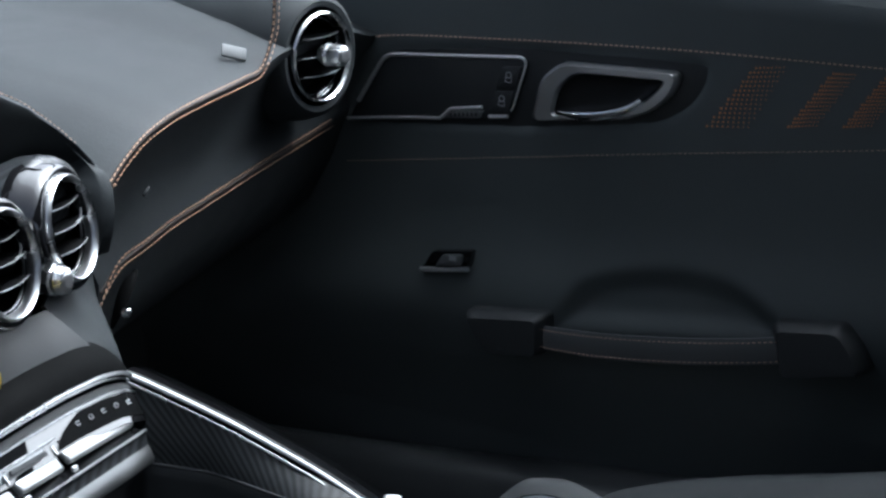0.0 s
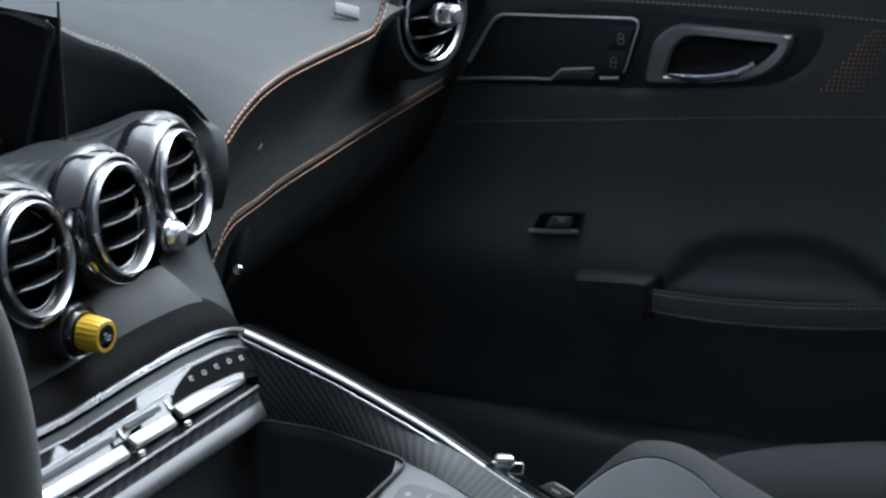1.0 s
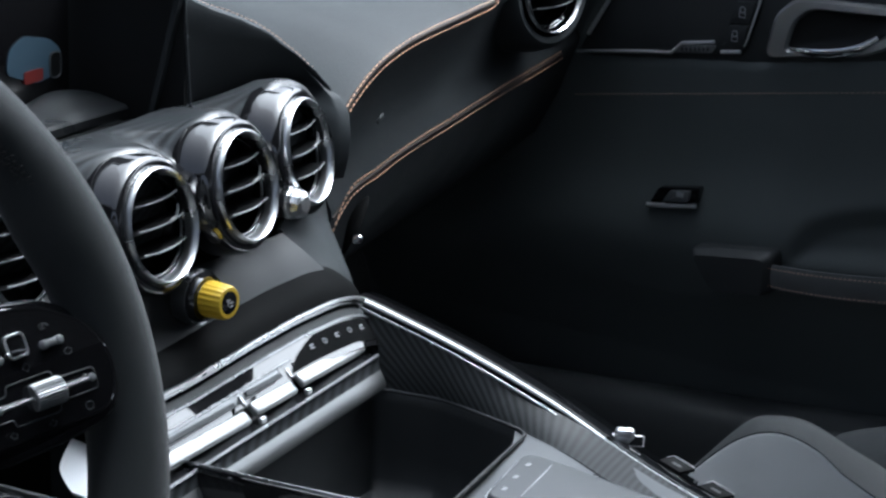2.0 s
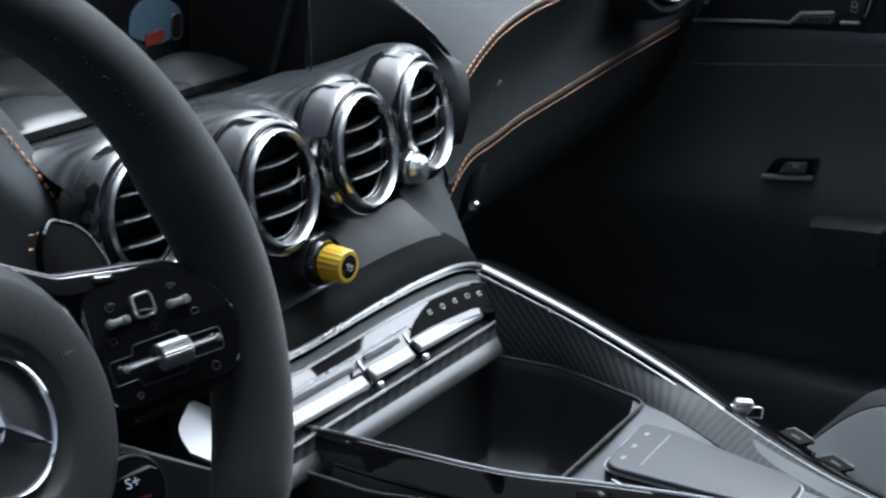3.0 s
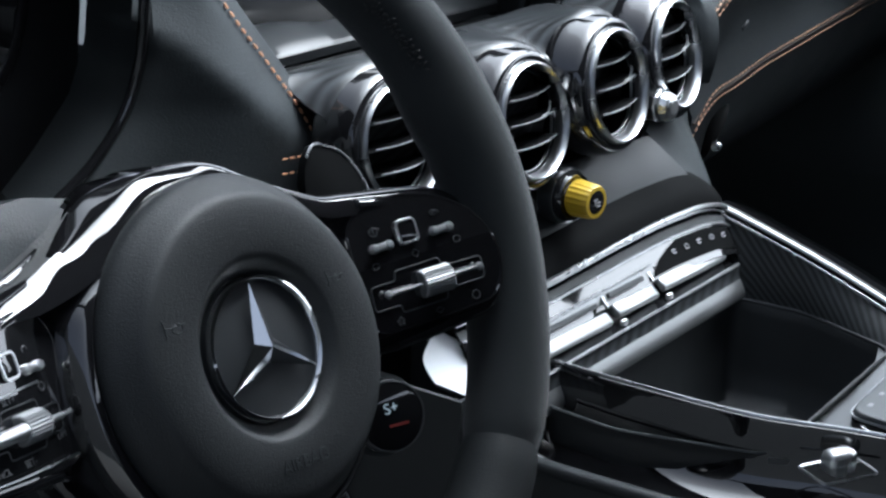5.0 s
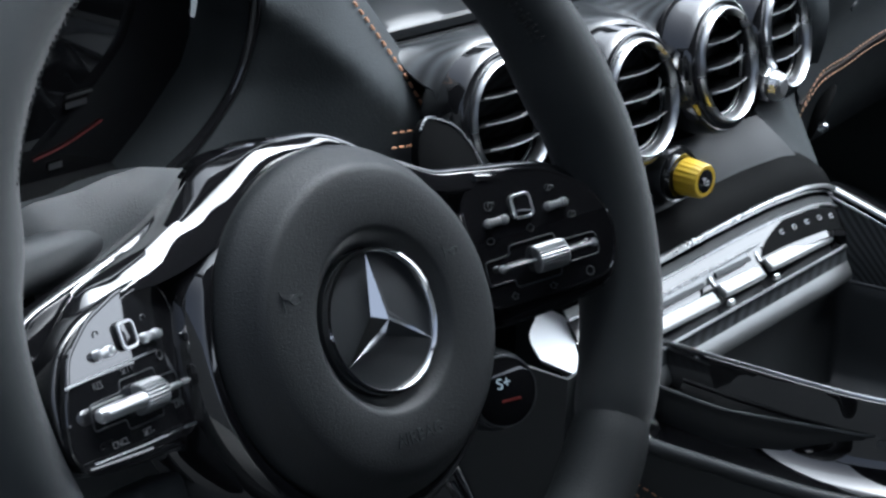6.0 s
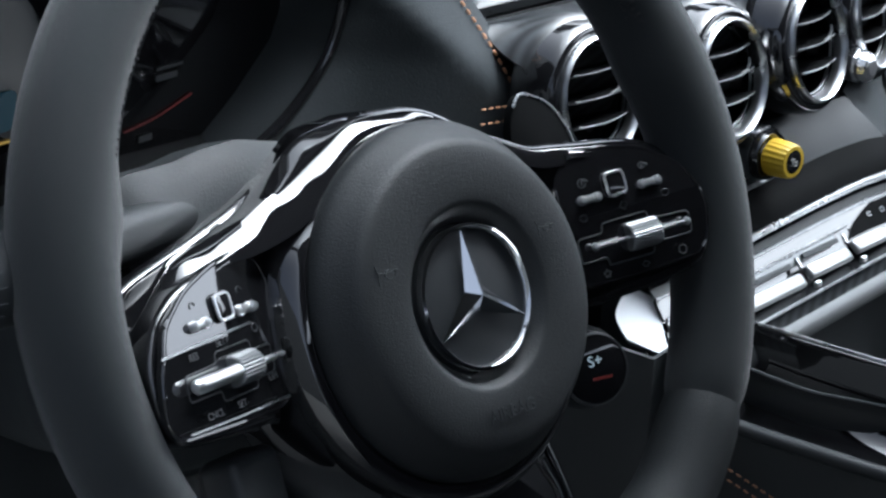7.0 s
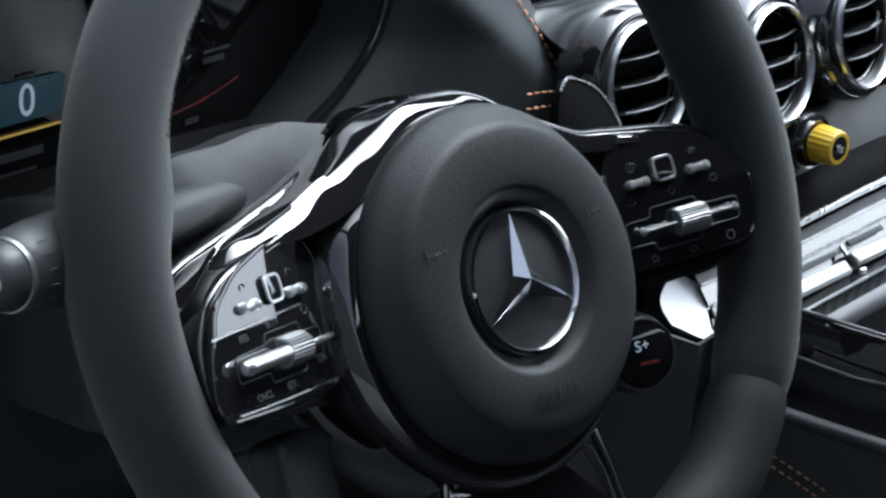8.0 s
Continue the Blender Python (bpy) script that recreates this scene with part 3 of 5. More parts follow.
S1 = [(0.20, 0.578), (0.212, 0.5842), (0.235, 0.597), (0.263, 0.607), (0.30, 0.6125), (0.341, 0.614), (0.381, 0.6143), (0.42, 0.6150), (0.46, 0.622), (0.56, 0.6215), (0.625, 0.6035)]
S2 = [(0.20, 0.5035), (0.242, 0.5055), (0.265, 0.5175), (0.339, 0.5265), (0.470, 0.5335), (0.598, 0.5385), (0.625, 0.5395)]
y1 = lambda x: 0.21 + 0.15 * (x - 0.21)
y2 = lambda x: 0.236 + 0.15 * (x - 0.23)
FASCIA_EDGE = [0.205] * 8 + [0.208, 0.214, 0.222, 0.232, 0.238, 0.238, 0.239, 0.242, 0.254, 0.28, 0.30, 0.31, 0.32]
rows = []
for u in np.linspace(0, 1, 42):
    row = []
    for k, left in enumerate(FASCIA_EDGE):
        x = float(left + (0.632 - left) * u)
        za, zb = lerp_table(x, S1), lerp_table(x, S2)
        ya, yb = y1(x), y2(x)
        prof = [(0.92, 0.655), (0.75, 0.652), (0.60, 0.646), (0.47, 0.637), (0.37, za + 0.022), (ya + 0.05, za + 0.013), (ya + 0.018, za + 0.006), (ya + 0.006, za + 0.003), (ya, za),
                (ya + 0.002, za - 0.006), (ya + 0.012, za - 0.018), (ya + 0.022, (za + zb) / 2), (yb + 0.006, zb + 0.018), (yb - 0.001, zb + 0.006), (yb, zb), (yb + 0.003, zb - 0.006),
                (yb + 0.016, zb - 0.04), (yb + 0.035, zb - 0.075), (yb + 0.07, zb - 0.105), (yb + 0.14, zb - 0.125), (yb + 0.30, zb - 0.14)]
        row.append((x, *prof[k]))
    rows.append(row)
dpart("passenger_fascia", sheet(rows, 0.004), M_DASH, "black leather passenger fascia")
for off in (-0.0032, 0.0032):
    line = smooth_line([(x, y1(x) - 0.0015, lerp_table(x, S1) + off) for x in (0.212, 0.235, 0.263, 0.30, 0.34, 0.38, 0.405)] + [(0.4255 - off * 0.4, 0.2405, 0.6155 + off * 0.8), (0.4375 - off * 0.8, 0.2425, 0.6225 + off * 0.4), (0.4445 - off, 0.2435, 0.632), (0.4515 - off, 0.2450, 0.647), (0.4585 - off, 0.25, 0.68)], 6)
    tagged(dpart("top_stitching", stitches(line, 0.0034, 0.0012, 0.00045), M_THREAD_DASH, "copper thread double seam"), kind="stuff")
    line = smooth_line([(0.270 + off, 0.257, 0.450), (0.254 + off, 0.2515, 0.467), (0.2455 + off, 0.243, 0.484), (0.242 + off * 0.4, 0.2370, 0.499 + off * 0.5)] + [(x, y2(x) - 0.0012, lerp_table(x, S2) + off) for x in (0.265, 0.30, 0.339, 0.40, 0.47, 0.54, 0.60)], 6)
    tagged(dpart("glovebox_stitching", stitches(line, 0.0034, 0.0012, 0.00042), M_THREAD_DASH, "copper thread double seam"), kind="stuff")
ridge = smooth_line([(x, y1(x) + 0.0003, lerp_table(x, S1)) for x in (0.212, 0.235, 0.263, 0.30, 0.34, 0.38, 0.405)] + [(0.4255, 0.2420, 0.6155), (0.4375, 0.2440, 0.6225), (0.4445, 0.2450, 0.632), (0.4515, 0.2465, 0.647), (0.4585, 0.2515, 0.68)], 6)
dpart("seam_welt", tube(ridge, 0.0015, 8), M_WELT, "brownish welt between the seams")
ridge = smooth_line([(x, y2(x) + 0.0005, lerp_table(x, S2)) for x in (0.242, 0.265, 0.30, 0.339, 0.40, 0.47, 0.54, 0.60)], 6)
dpart("seam_welt", tube(ridge, 0.0015, 8), M_WELT, "brownish welt between the seams")
# glovebox release and badge
# Raised black bar; the shade in the latch hole is put into its colour.
dpart("latch_hole_black", tube(smooth_line([(0.258, 0.2415, 0.476), (0.266, 0.2405, 0.490), (0.277, 0.2420, 0.502), (0.288, 0.2440, 0.508)], 5), lambda t: 0.001 + 0.0042 * math.sin(math.pi * t), 10, squash=0.5), M_INK, "raised black bar standing in for the shaded latch hole")
dpart("latch_pin", moved(lathe([(0, 0.003), (0.002, 0.0028), (0.0033, 0.0012), (0.0036, -0.002)], 14), pose(0.262, 0.232, 0.488, 80, 0, 0)), M_CHROME_BRIGHT, "small chrome latch pin")
dpart("sensor_badge", block(0.019, 0.010, 0.002, 0.0009, 2, look((0.4245, 0.262, 0.6275), (0.1, -0.4, 1.2)) @ pose(0, 0, 0, 0, 0, 20)), M_STRAP, "small grey tag")
# Small grey chip added in place of a pale highlight on the leather.
dpart("fascia_highlight", block(0.009, 0.003, 0.0012, 0.0005, 1, pose(0.290, 0.2370, 0.562, 80, -28, 6)), M_GREY)
# side vent nacelle at the passenger end
def axis_frame(c, yaw, pitch):
    """Local z points out of the vent towards the cabin; yaw to the passenger side, pitch upwards."""
    n = Vector((math.sin(radians(yaw)) * math.cos(radians(pitch)), -math.cos(radians(yaw)) * math.cos(radians(pitch)), math.sin(radians(pitch))))
    x = Vector((0, 0, 1)).cross(n).normalized()
    y = n.cross(x)
    return Matrix.Translation(c) @ Matrix((x, y, n)).transposed().to_4x4()


SV = axis_frame((0.513, 0.250, 0.611), -6, 4)
dpart("vent_nacelle", moved(lathe([(0.036, 0.002), (0.040, 0.003), (0.044, 0.000), (0.048, -0.012), (0.052, -0.045), (0.056, -0.12)], 40), SV), M_DASH, "leather-covered vent nacelle")

# screen surround beside the display
TOP = [(0.098, 0.2465, 0.676), (0.128, 0.246, 0.6614), (0.1495, 0.2425, 0.6526), (0.1717, 0.239, 0.6415), (0.1952, 0.236, 0.6252), (0.2109, 0.233, 0.6119), (0.2174, 0.227, 0.6008), (0.2147, 0.217, 0.5922), (0.2099, 0.209, 0.5856), (0.2051, 0.204, 0.5767), (0.2022, 0.203, 0.5649), (0.2005, 0.206, 0.550)]
rows = []
for x, y, z in TOP:
    base = min(0.598 - 0.35 * max(0, x - 0.19), z - 0.012)
    col = [(x, y - 0.004 + 0.022 * (1 - s), base + (z - base) * s) for s in (0, 0.25, 0.5, 0.75, 0.93)]
    col += [(x, y - 0.002, z - 0.001), (x + 0.001, y + 0.004, z + 0.0015), (x + 0.004, y + 0.03, z + 0.004), (x + 0.012, y + 0.16, z + 0.002)]
    rows.append(col)
dpart("screen_surround", sheet(rows, 0.004), M_DASH, "black leather screen surround")
rows = [[(0.1015, y, z) for y in (0.243, 0.27, 0.30, 0.336)] for z in (0.590, 0.62, 0.65, 0.680)]
dpart("surround_side", sheet(rows, 0.002, (-1, 0, 0)), M_SATIN_BLACK, "black side panel beside the screen")
line = smooth_line([(x + 0.001, y + 0.004, z + 0.0018) for x, y, z in TOP[:-3]], 6)
tagged(dpart("surround_stitching", stitches(line, 0.0030, 0.0012, 0.0004), M_THREAD_PALE), kind="stuff")
dpart("surround_edge", tube([(0.100, 0.242, 0.690), (0.102, 0.242, 0.65), (0.106, 0.242, 0.606)], 0.0009, 6), M_GREY)

# driver's binnacle: flank with stitching, hood top, shelf and knee pad
lev = [(0.76, -0.225, -0.215), (0.70, -0.205, -0.205), (0.659, -0.204, -0.180), (0.629, -0.206, -0.156), (0.602, -0.217, -0.135), (0.576, -0.242, -0.118), (0.545, -0.28, -0.104), (0.50, -0.30, -0.095)]


def lean_along_view(p):
    """Above the crease, points slide along the camera's sight line, so the flank leans back and still fits the view."""
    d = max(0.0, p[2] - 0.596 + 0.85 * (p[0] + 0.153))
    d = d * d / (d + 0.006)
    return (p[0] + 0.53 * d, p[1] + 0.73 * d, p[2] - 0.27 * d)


rows = []
up = lev[::-1]
for z in np.linspace(0.50, 0.76, 44):
    z = float(z)
    xa, xs_ = lerp_table(z, [(q[0], q[1]) for q in up]), lerp_table(z, [(q[0], q[2]) for q in up])
    row = [(xa, 0.30, z), (xa, 0.266, z), (xa + 0.003, 0.256, z)]
    for s in np.linspace(0.06, 0.94, 16):
        row.append((xa + (xs_ - xa) * float(s), 0.256 - 0.036 * float(s) - 0.010 * math.sin(math.pi * s), z))
    row += [(xs_, 0.220, z), (xs_ + 0.010, 0.219, z - 0.001), (xs_ + 0.015, 0.224, z - 0.001), (xs_ + 0.017, 0.24, z - 0.001), (xs_ + 0.018, 0.34, z)]
    rows.append([lean_along_view(q) if k > 1 else q for k, q in enumerate(row)])
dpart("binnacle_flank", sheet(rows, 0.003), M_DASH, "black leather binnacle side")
line = smooth_line([lean_along_view((xs_ + 0.0005, 0.2185, z)) for z, xa, xs_ in lev[:-2]], 8)
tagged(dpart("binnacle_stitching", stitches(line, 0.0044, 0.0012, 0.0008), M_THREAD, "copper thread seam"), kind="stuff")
for a, b in (((-0.150, 0.2140, 0.5745), (-0.130, 0.2145, 0.5725)), ((-0.150, 0.2140, 0.5665), (-0.129, 0.2145, 0.5645))):
    tagged(dpart("cross_stitching", stitches([Vector(a).lerp(Vector(b), k / 12) for k in range(13)], 0.0042, 0.0012, 0.0005), M_THREAD), kind="stuff")
rows = [[(x, y, 0.735 + 0.02 * math.cos((x + 0.37) * 6) - 0.1 * max(0, y - 0.35)) for x in (-0.62, -0.5, -0.37, -0.28, -0.215)] for y in (0.16, 0.2, 0.3, 0.45, 0.9)]
dpart("binnacle_hood", sheet(rows, 0.012), M_DASH, "black leather binnacle hood")
rows = [[(x, y, z) for x in (-0.66, -0.5, -0.35, -0.2, -0.1)] for y, z in ((0.345, 0.572), (0.29, 0.558), (0.255, 0.545), (0.247, 0.5385))]
dpart("cluster_shelf", sheet(rows, 0.004), M_VOID, "matt black shelf below the instruments")
rows = [[(x, y, z) for x in (-0.66, -0.5, -0.35, -0.2, -0.1)] for y, z in ((0.246, 0.538), (0.235, 0.52), (0.23, 0.48), (0.26, 0.42), (0.33, 0.36), (0.50, 0.30))]
dpart("knee_pad", sheet(rows, 0.006), M_DASH, "black leather knee pad")
rows = [[(x, y, z) for x in (-0.66, -0.6, -0.52, -0.505)] for y, z in ((0.32, 0.76), (0.24, 0.70), (0.20, 0.62), (0.19, 0.55), (0.21, 0.48))]
dpart("outer_panel", sheet(rows, 0.006), M_PLASTIC, "dark plastic outer dash panel")
rows = [[(x, y, 0.586 + 0.02 * (y - 0.3)) for x in (-0.12, 0.0, 0.12, 0.22)] for y in (0.25, 0.5, 0.92)]
dpart("dash_top", sheet(rows, 0.006), M_DASH, "black leather dash top behind the display")
rows = [[(x, y, z) for x in (-0.12, 0.0, 0.1, 0.16, 0.195)] for y, z in ((0.235, 0.56), (0.25, 0.46), (0.30, 0.30), (0.36, 0.02))]
dpart("stack_backing", sheet(rows, 0.006), M_VOID)
rows = [[(x, y, z) for x in (0.2, 0.4, 0.63)] for y, z in ((0.42, 0.40), (0.70, 0.34), (0.80, 0.1), (0.82, 0.02))]
dpart("footwell_lining", sheet(rows, 0.006), M_CARPET)

# ---- instrument cluster ----
cluster = thing("instrument_cluster", "dark digital instrument cluster, switched on", "instrument cluster", pose(-0.37, 0.30, 0.60))


def cpart(name, bm, mat_, label="", parent=None):
    return part(name, moved(bm, pose(0.37, -0.30, -0.60)), mat_, parent or cluster, label)


def up_plate(out, depth, y, bevel=0.0):
    """A plate standing in the xz plane, facing the driver at y."""
    return moved(plate(out, depth, bevel), Matrix(((1, 0, 0, 0), (0, 0, -1, y), (0, 1, 0, 0), (0, 0, 0, 1))))


screen = cpart("screen", up_plate(rounded([(-0.50, 0.545), (-0.215, 0.545), (-0.205, 0.70), (-0.50, 0.70)], 0.012), 0.006, 0.306, 0.001), M_GLOSS, "gloss black display glass")
arc = smooth_line([(-0.199, 0.258, 0.70), (-0.2035, 0.258, 0.657), (-0.206, 0.258, 0.629), (-0.217, 0.258, 0.602), (-0.238, 0.258, 0.580), (-0.262, 0.258, 0.565)], 8)
cpart("bezel_edge", tube(arc, 0.0032, 10), M_GLOSS, "gloss black bezel edge")
cpart("lcd_field", up_plate(rounded([(-0.46, 0.583), (-0.375, 0.587), (-0.372, 0.606), (-0.46, 0.606)], 0.004), 0.0006, 0.2995), M_LCD_BLUE, "blue lit speed field", screen)
cpart("lcd_line", up_plate([(-0.46, 0.5775), (-0.375, 0.5812), (-0.375, 0.5822), (-0.46, 0.5787)], 0.0006, 0.2994), M_LCD_GOLD, "amber line", screen)
mface = Matrix(((1, 0, 0, 0), (0, 0, -1, 0), (0, 1, 0, 0), (0, 0, 0, 1)))
cpart("speed_digit", lettering("0", 0.0225, Matrix.Translation((-0.394, 0.2985, 0.5955)) @ mface @ Matrix.Diagonal((0.86, 1, 1, 1))), M_LCD_WHITE, "lit speed digit", screen)
for x, z, w, h in ((-0.394, 0.6075, 0.010, 0.0016), (-0.400, 0.5695, 0.030, 0.004), (-0.40, 0.5615, 0.022, 0.0014), (-0.284, 0.5955, 0.013, 0.003), (-0.282, 0.600, 0.016, 0.0014), (-0.297, 0.5665, 0.008, 0.003)):
    cpart("screen_bar", up_plate([(x - w / 2, z - h / 2), (x + w / 2, z - h / 2 + w * 0.05), (x + w / 2, z + h / 2 + w * 0.05), (x - w / 2, z + h / 2)], 0.0005, 0.2992), M_PRINT_DIM, "", screen)
cpart("gauge_arc", tube(smooth_line([(-0.310, 0.2990, 0.572), (-0.290, 0.2990, 0.576), (-0.268, 0.2990, 0.584)], 6), 0.00045, 6), M_LCD_RED, "dim red gauge arc", screen)

# ---- centre display ----
display = thing("centre_display", "dark central display screen standing on the dash", "display", pose(0.01, 0.33, 0.62))
def vpart(name, bm, mat_, label="", parent=None):
    return part(name, moved(bm, pose(-0.01, -0.33, -0.62)), mat_, parent or display, label)
glass = vpart("glass", up_plate(rounded([(-0.13, 0.596), (0.098, 0.596), (0.098, 0.74), (-0.13, 0.74)], 0.006), 0.008, 0.338, 0.001), M_GLOSS, "gloss black glass")
vpart("picture", up_plate(rounded([(0.044, 0.622), (0.046, 0.636), (0.058, 0.643), (0.080, 0.638), (0.090, 0.630), (0.090, 0.617), (0.070, 0.612)], 0.005), 0.0006, 0.3298), M_LCD_SKY, "dim steel-blue screen picture", glass)
vpart("picture", up_plate(rounded([(0.058, 0.6135), (0.058, 0.621), (0.074, 0.6215), (0.074, 0.614)], 0.002), 0.0006, 0.3292), M_LCD_RED, "dim red patch of the screen picture", glass)
vpart("picture", up_plate(rounded([(0.080, 0.6135), (0.080, 0.629), (0.089, 0.629), (0.089, 0.6135)], 0.004), 0.0006, 0.3290), M_VOID, "dark round patch of the screen picture", glass)
vpart("picture_rim", tube([(q[0], 0.3286, q[1]) for q in rounded([(0.080, 0.6135), (0.080, 0.629), (0.089, 0.629), (0.089, 0.6135)], 0.004)], 0.0006, 6, closed=True, up=(0, 1, 0)), M_PRINT_DIM, "", glass)
wave = lambda x: 0.009 * math.exp(-((x - 0.075) / 0.030) ** 2) + 0.008 * math.exp(-((x + 0.058) / 0.032) ** 2)
rows = [[(float(x), y, z + k * wave(float(x))) for x in np.linspace(-0.13, 0.1, 40)] for y, z, k in ((0.2850, 0.594, 0), (0.2848, 0.599, 0), (0.2865, 0.6008, 0.02), (0.296, 0.6012, 0.25), (0.308, 0.6008, 0.7), (0.318, 0.5995, 1.0), (0.324, 0.598, 1.0), (0.331, 0.594, 0.6))]
vpart("display_shelf", sheet(rows, 0.002), M_SHELF, "wavy gloss black shelf below the screen", None)
# Deep black sheet: the shade in front of the shelf is its colour.
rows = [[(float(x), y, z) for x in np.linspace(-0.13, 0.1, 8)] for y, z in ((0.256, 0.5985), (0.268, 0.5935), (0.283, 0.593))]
vpart("display_recess_shade", sheet(rows, 0.002), M_VOID, "deep black sheet giving the recess its shade", None)

# ---- centre vent housing and round vents ----
VENTS = [((-0.086, 0.190, 0.575), 4), ((-0.003, 0.170, 0.5750), 7), ((0.070, 0.170, 0.5805), 10), ((0.1525, 0.190, 0.5790), 15)]
DROOP = 13
housing = thing("vent_housing", "glossy carbon-fibre housing of four round vents", "vent housing", pose(X0, 0.22, 0.575))
def hpart(name, bm, mat_, label="", sharp=45):
    return part(name, moved(bm, pose(-X0, -0.22, -0.575)), mat_, housing, label, sharp)
def crown(x):
    """Height of the shell over the vents: round over each cowl, with a soft valley between."""
    tops = [c[2] + 0.0402 * math.sqrt(max(0.04, 1 - ((x - c[0]) / 0.0425) ** 2)) for c, yaw in VENTS]
    return math.log(sum(math.exp(v * 260) for v in tops)) / 260 - 0.0012


back_of = lambda x: lerp_table(x, [(c[0], c[1] + 0.021) for c, yaw in VENTS])
rows = []
for x in np.linspace(-0.124, 0.194, 90):
    x = float(x)
    h, yb = crown(x), back_of(x) + 0.10 * max(0.0, x - 0.165)
    prof = [(0.256, 0.600), (0.248, 0.606), (0.238, 0.609 + 0.25 * (h - 0.609)), (yb + 0.022, 0.609 + 0.6 * (h - 0.609)), (yb + 0.012, 0.609 + 0.88 * (h - 0.609)), (yb + 0.005, h), (yb, h - 0.0010), (yb - 0.003, h - 0.004), (yb - 0.004, h - 0.010),
            (yb - 0.003, 0.6 * h + 0.4 * 0.545), (yb - 0.001, 0.3 * h + 0.7 * 0.545), (yb + 0.002, 0.542), (0.23, 0.536)]
    rows.append([(x, y, z) for y, z in prof])
hpart("housing_shell", sheet(rows, 0.003), M_CARBON_GLOSS, "glossy carbon-weave shell")
COWL = [(0.0312, -0.010), (0.0320, -0.0035), (0.0328, -0.0016), (0.0344, -0.0010), (0.0364, -0.0015), (0.0378, -0.0032), (0.0389, -0.0072), (0.0396, -0.0122), (0.0401, -0.0170), (0.0404, -0.0215), (0.0400, -0.0255), (0.0385, -0.030)]
for c, yaw in VENTS:
    rows = []
    for r, z in COWL:
        k = min(1.0, max(0.0, -z / 0.04))
        m = axis_frame(c, yaw, DROOP * (1 - k) + 2 * k)
        rows.append([tuple(m @ Vector((r * math.cos(a), r * math.sin(a), z))) for a in (2 * math.pi * q / 56 for q in range(56))])
    hpart("nacelle", grid(rows, close_u=True), M_GLOSS, "gloss black vent cowl")


def round_vent(r, knob, label, mat_ring):
    v = thing("air_vent", label, "air vent", group="round air vents")
    part("ring", lathe([(r * 0.855, -0.007), (r * 0.860, -0.002), (r * 0.880, 0.0012), (r * 0.915, 0.0026), (r * 0.945, 0.0018), (r * 0.960, 0.0), (r * 0.964, -0.002), (r * 0.955, -0.005)], 56), mat_ring, v, "chrome ring")
    part("inner_trim", lathe([(r * 0.800, -0.0075), (r * 0.808, -0.0064), (r * 0.822, -0.0064), (r * 0.828, -0.0078)], 48), mat_ring, v, "thin inner chrome ring")
    part("inner_ring", lathe([(r * 0.875, -0.004), (r * 0.85, -0.006), (r * 0.82, -0.010), (r * 0.81, -0.022)], 48), M_GLOSS, v)
    part("throat", lathe([(r * 0.86, -0.008), (r * 0.84, -0.0235), (0.001, -0.024)], 40), M_VOID, v, "black throat")
    for k, z in enumerate((0.42, 0.02, -0.38)):
        half = r * 0.80 * math.sqrt(1 - z * z)
        zz = z * r
        rows = []
        for s in np.linspace(-1, 1, 13):
            bow = 0.0022 * (1 - s * s)
            rows.append([(float(s) * half, zz + 0.0005 - bow * 0.5, -0.004 + bow), (float(s) * half, zz - bow * 0.5, -0.0025 + bow), (float(s) * half, zz - 0.0005 - bow * 0.5, -0.004 + bow), (float(s) * half, zz - 0.001, -0.022), (float(s) * half, zz + 0.001, -0.022)])
        sl = part("slat", grid(rows, close_u=True, cap=True), M_INK, v, "curved black slat")
        part("slat_edge", tube([(float(s) * half * 0.8 + half * 0.1, zz - 0.0022 * (1 - s * s) * 0.5 + 0.0002, -0.0022 + 0.0022 * (1 - s * s)) for s in np.linspace(-1, 1, 13)], 0.00045, 6), M_SILVER, sl)
    part("adjuster_tab", tube([(r * 0.30, 0.02 * r - 0.0006, -0.001), (r * 0.44, 0.03 * r, -0.0005), (r * 0.50, 0.14 * r, 0.0), (r * 0.51, 0.22 * r, 0.0)], lambda t: 0.0009 - 0.0004 * t, 8), M_SILVER, v, "small satin adjuster tab")
    if knob:
        part("knob", moved(lathe([(0, 0.0185), (0.0050, 0.0180), (0.0074, 0.0160), (0.0080, 0.0125), (0.0078, 0.0050), (0.0086, 0.0030), (0.0084, 0.0), (0.006, -0.004)], 10), pose(r * 0.16, r * 0.02, 0)), M_WHITE_SATIN, v, "chunky bright satin knob", 20)
    return v


proto = round_vent(0.0337, False, "round dash air vent with satin chrome ring", M_CHROME)
proto.matrix_world = axis_frame(VENTS[0][0], VENTS[0][1], DROOP)
for c, yaw in VENTS[1:]:
    copy_thing(proto, axis_frame(c, yaw, DROOP))
side = round_vent(0.0345, True, "round side air vent with chrome ring and knob", M_CHROME_BRIGHT)
side.matrix_world = SV @ pose(0, 0, 0.004)
vk = thing("vent_dial", "small chrome dial between the round vents", "dial", axis_frame((0.119, 0.176, 0.5575), 5, 5))
part("dial_body", lathe([(0, 0.010), (0.0045, 0.0098), (0.0075, 0.008), (0.0088, 0.004), (0.0080, 0.001), (0.0092, -0.001), (0.009, -0.01)], 11), M_WHITE_SATIN, vk, "faceted satin cap", 15)
part("dial_facets", lathe([(0.0094, 0.0005), (0.0100, 0.0), (0.0098, -0.004), (0.008, -0.008)], 8), M_CHROME, vk)

# ---- centre console ----
console = thing("centre_console", "centre console with carbon trim, gloss black wings and chrome rails", "centre console", pose(X0, 0.05, 0.0))


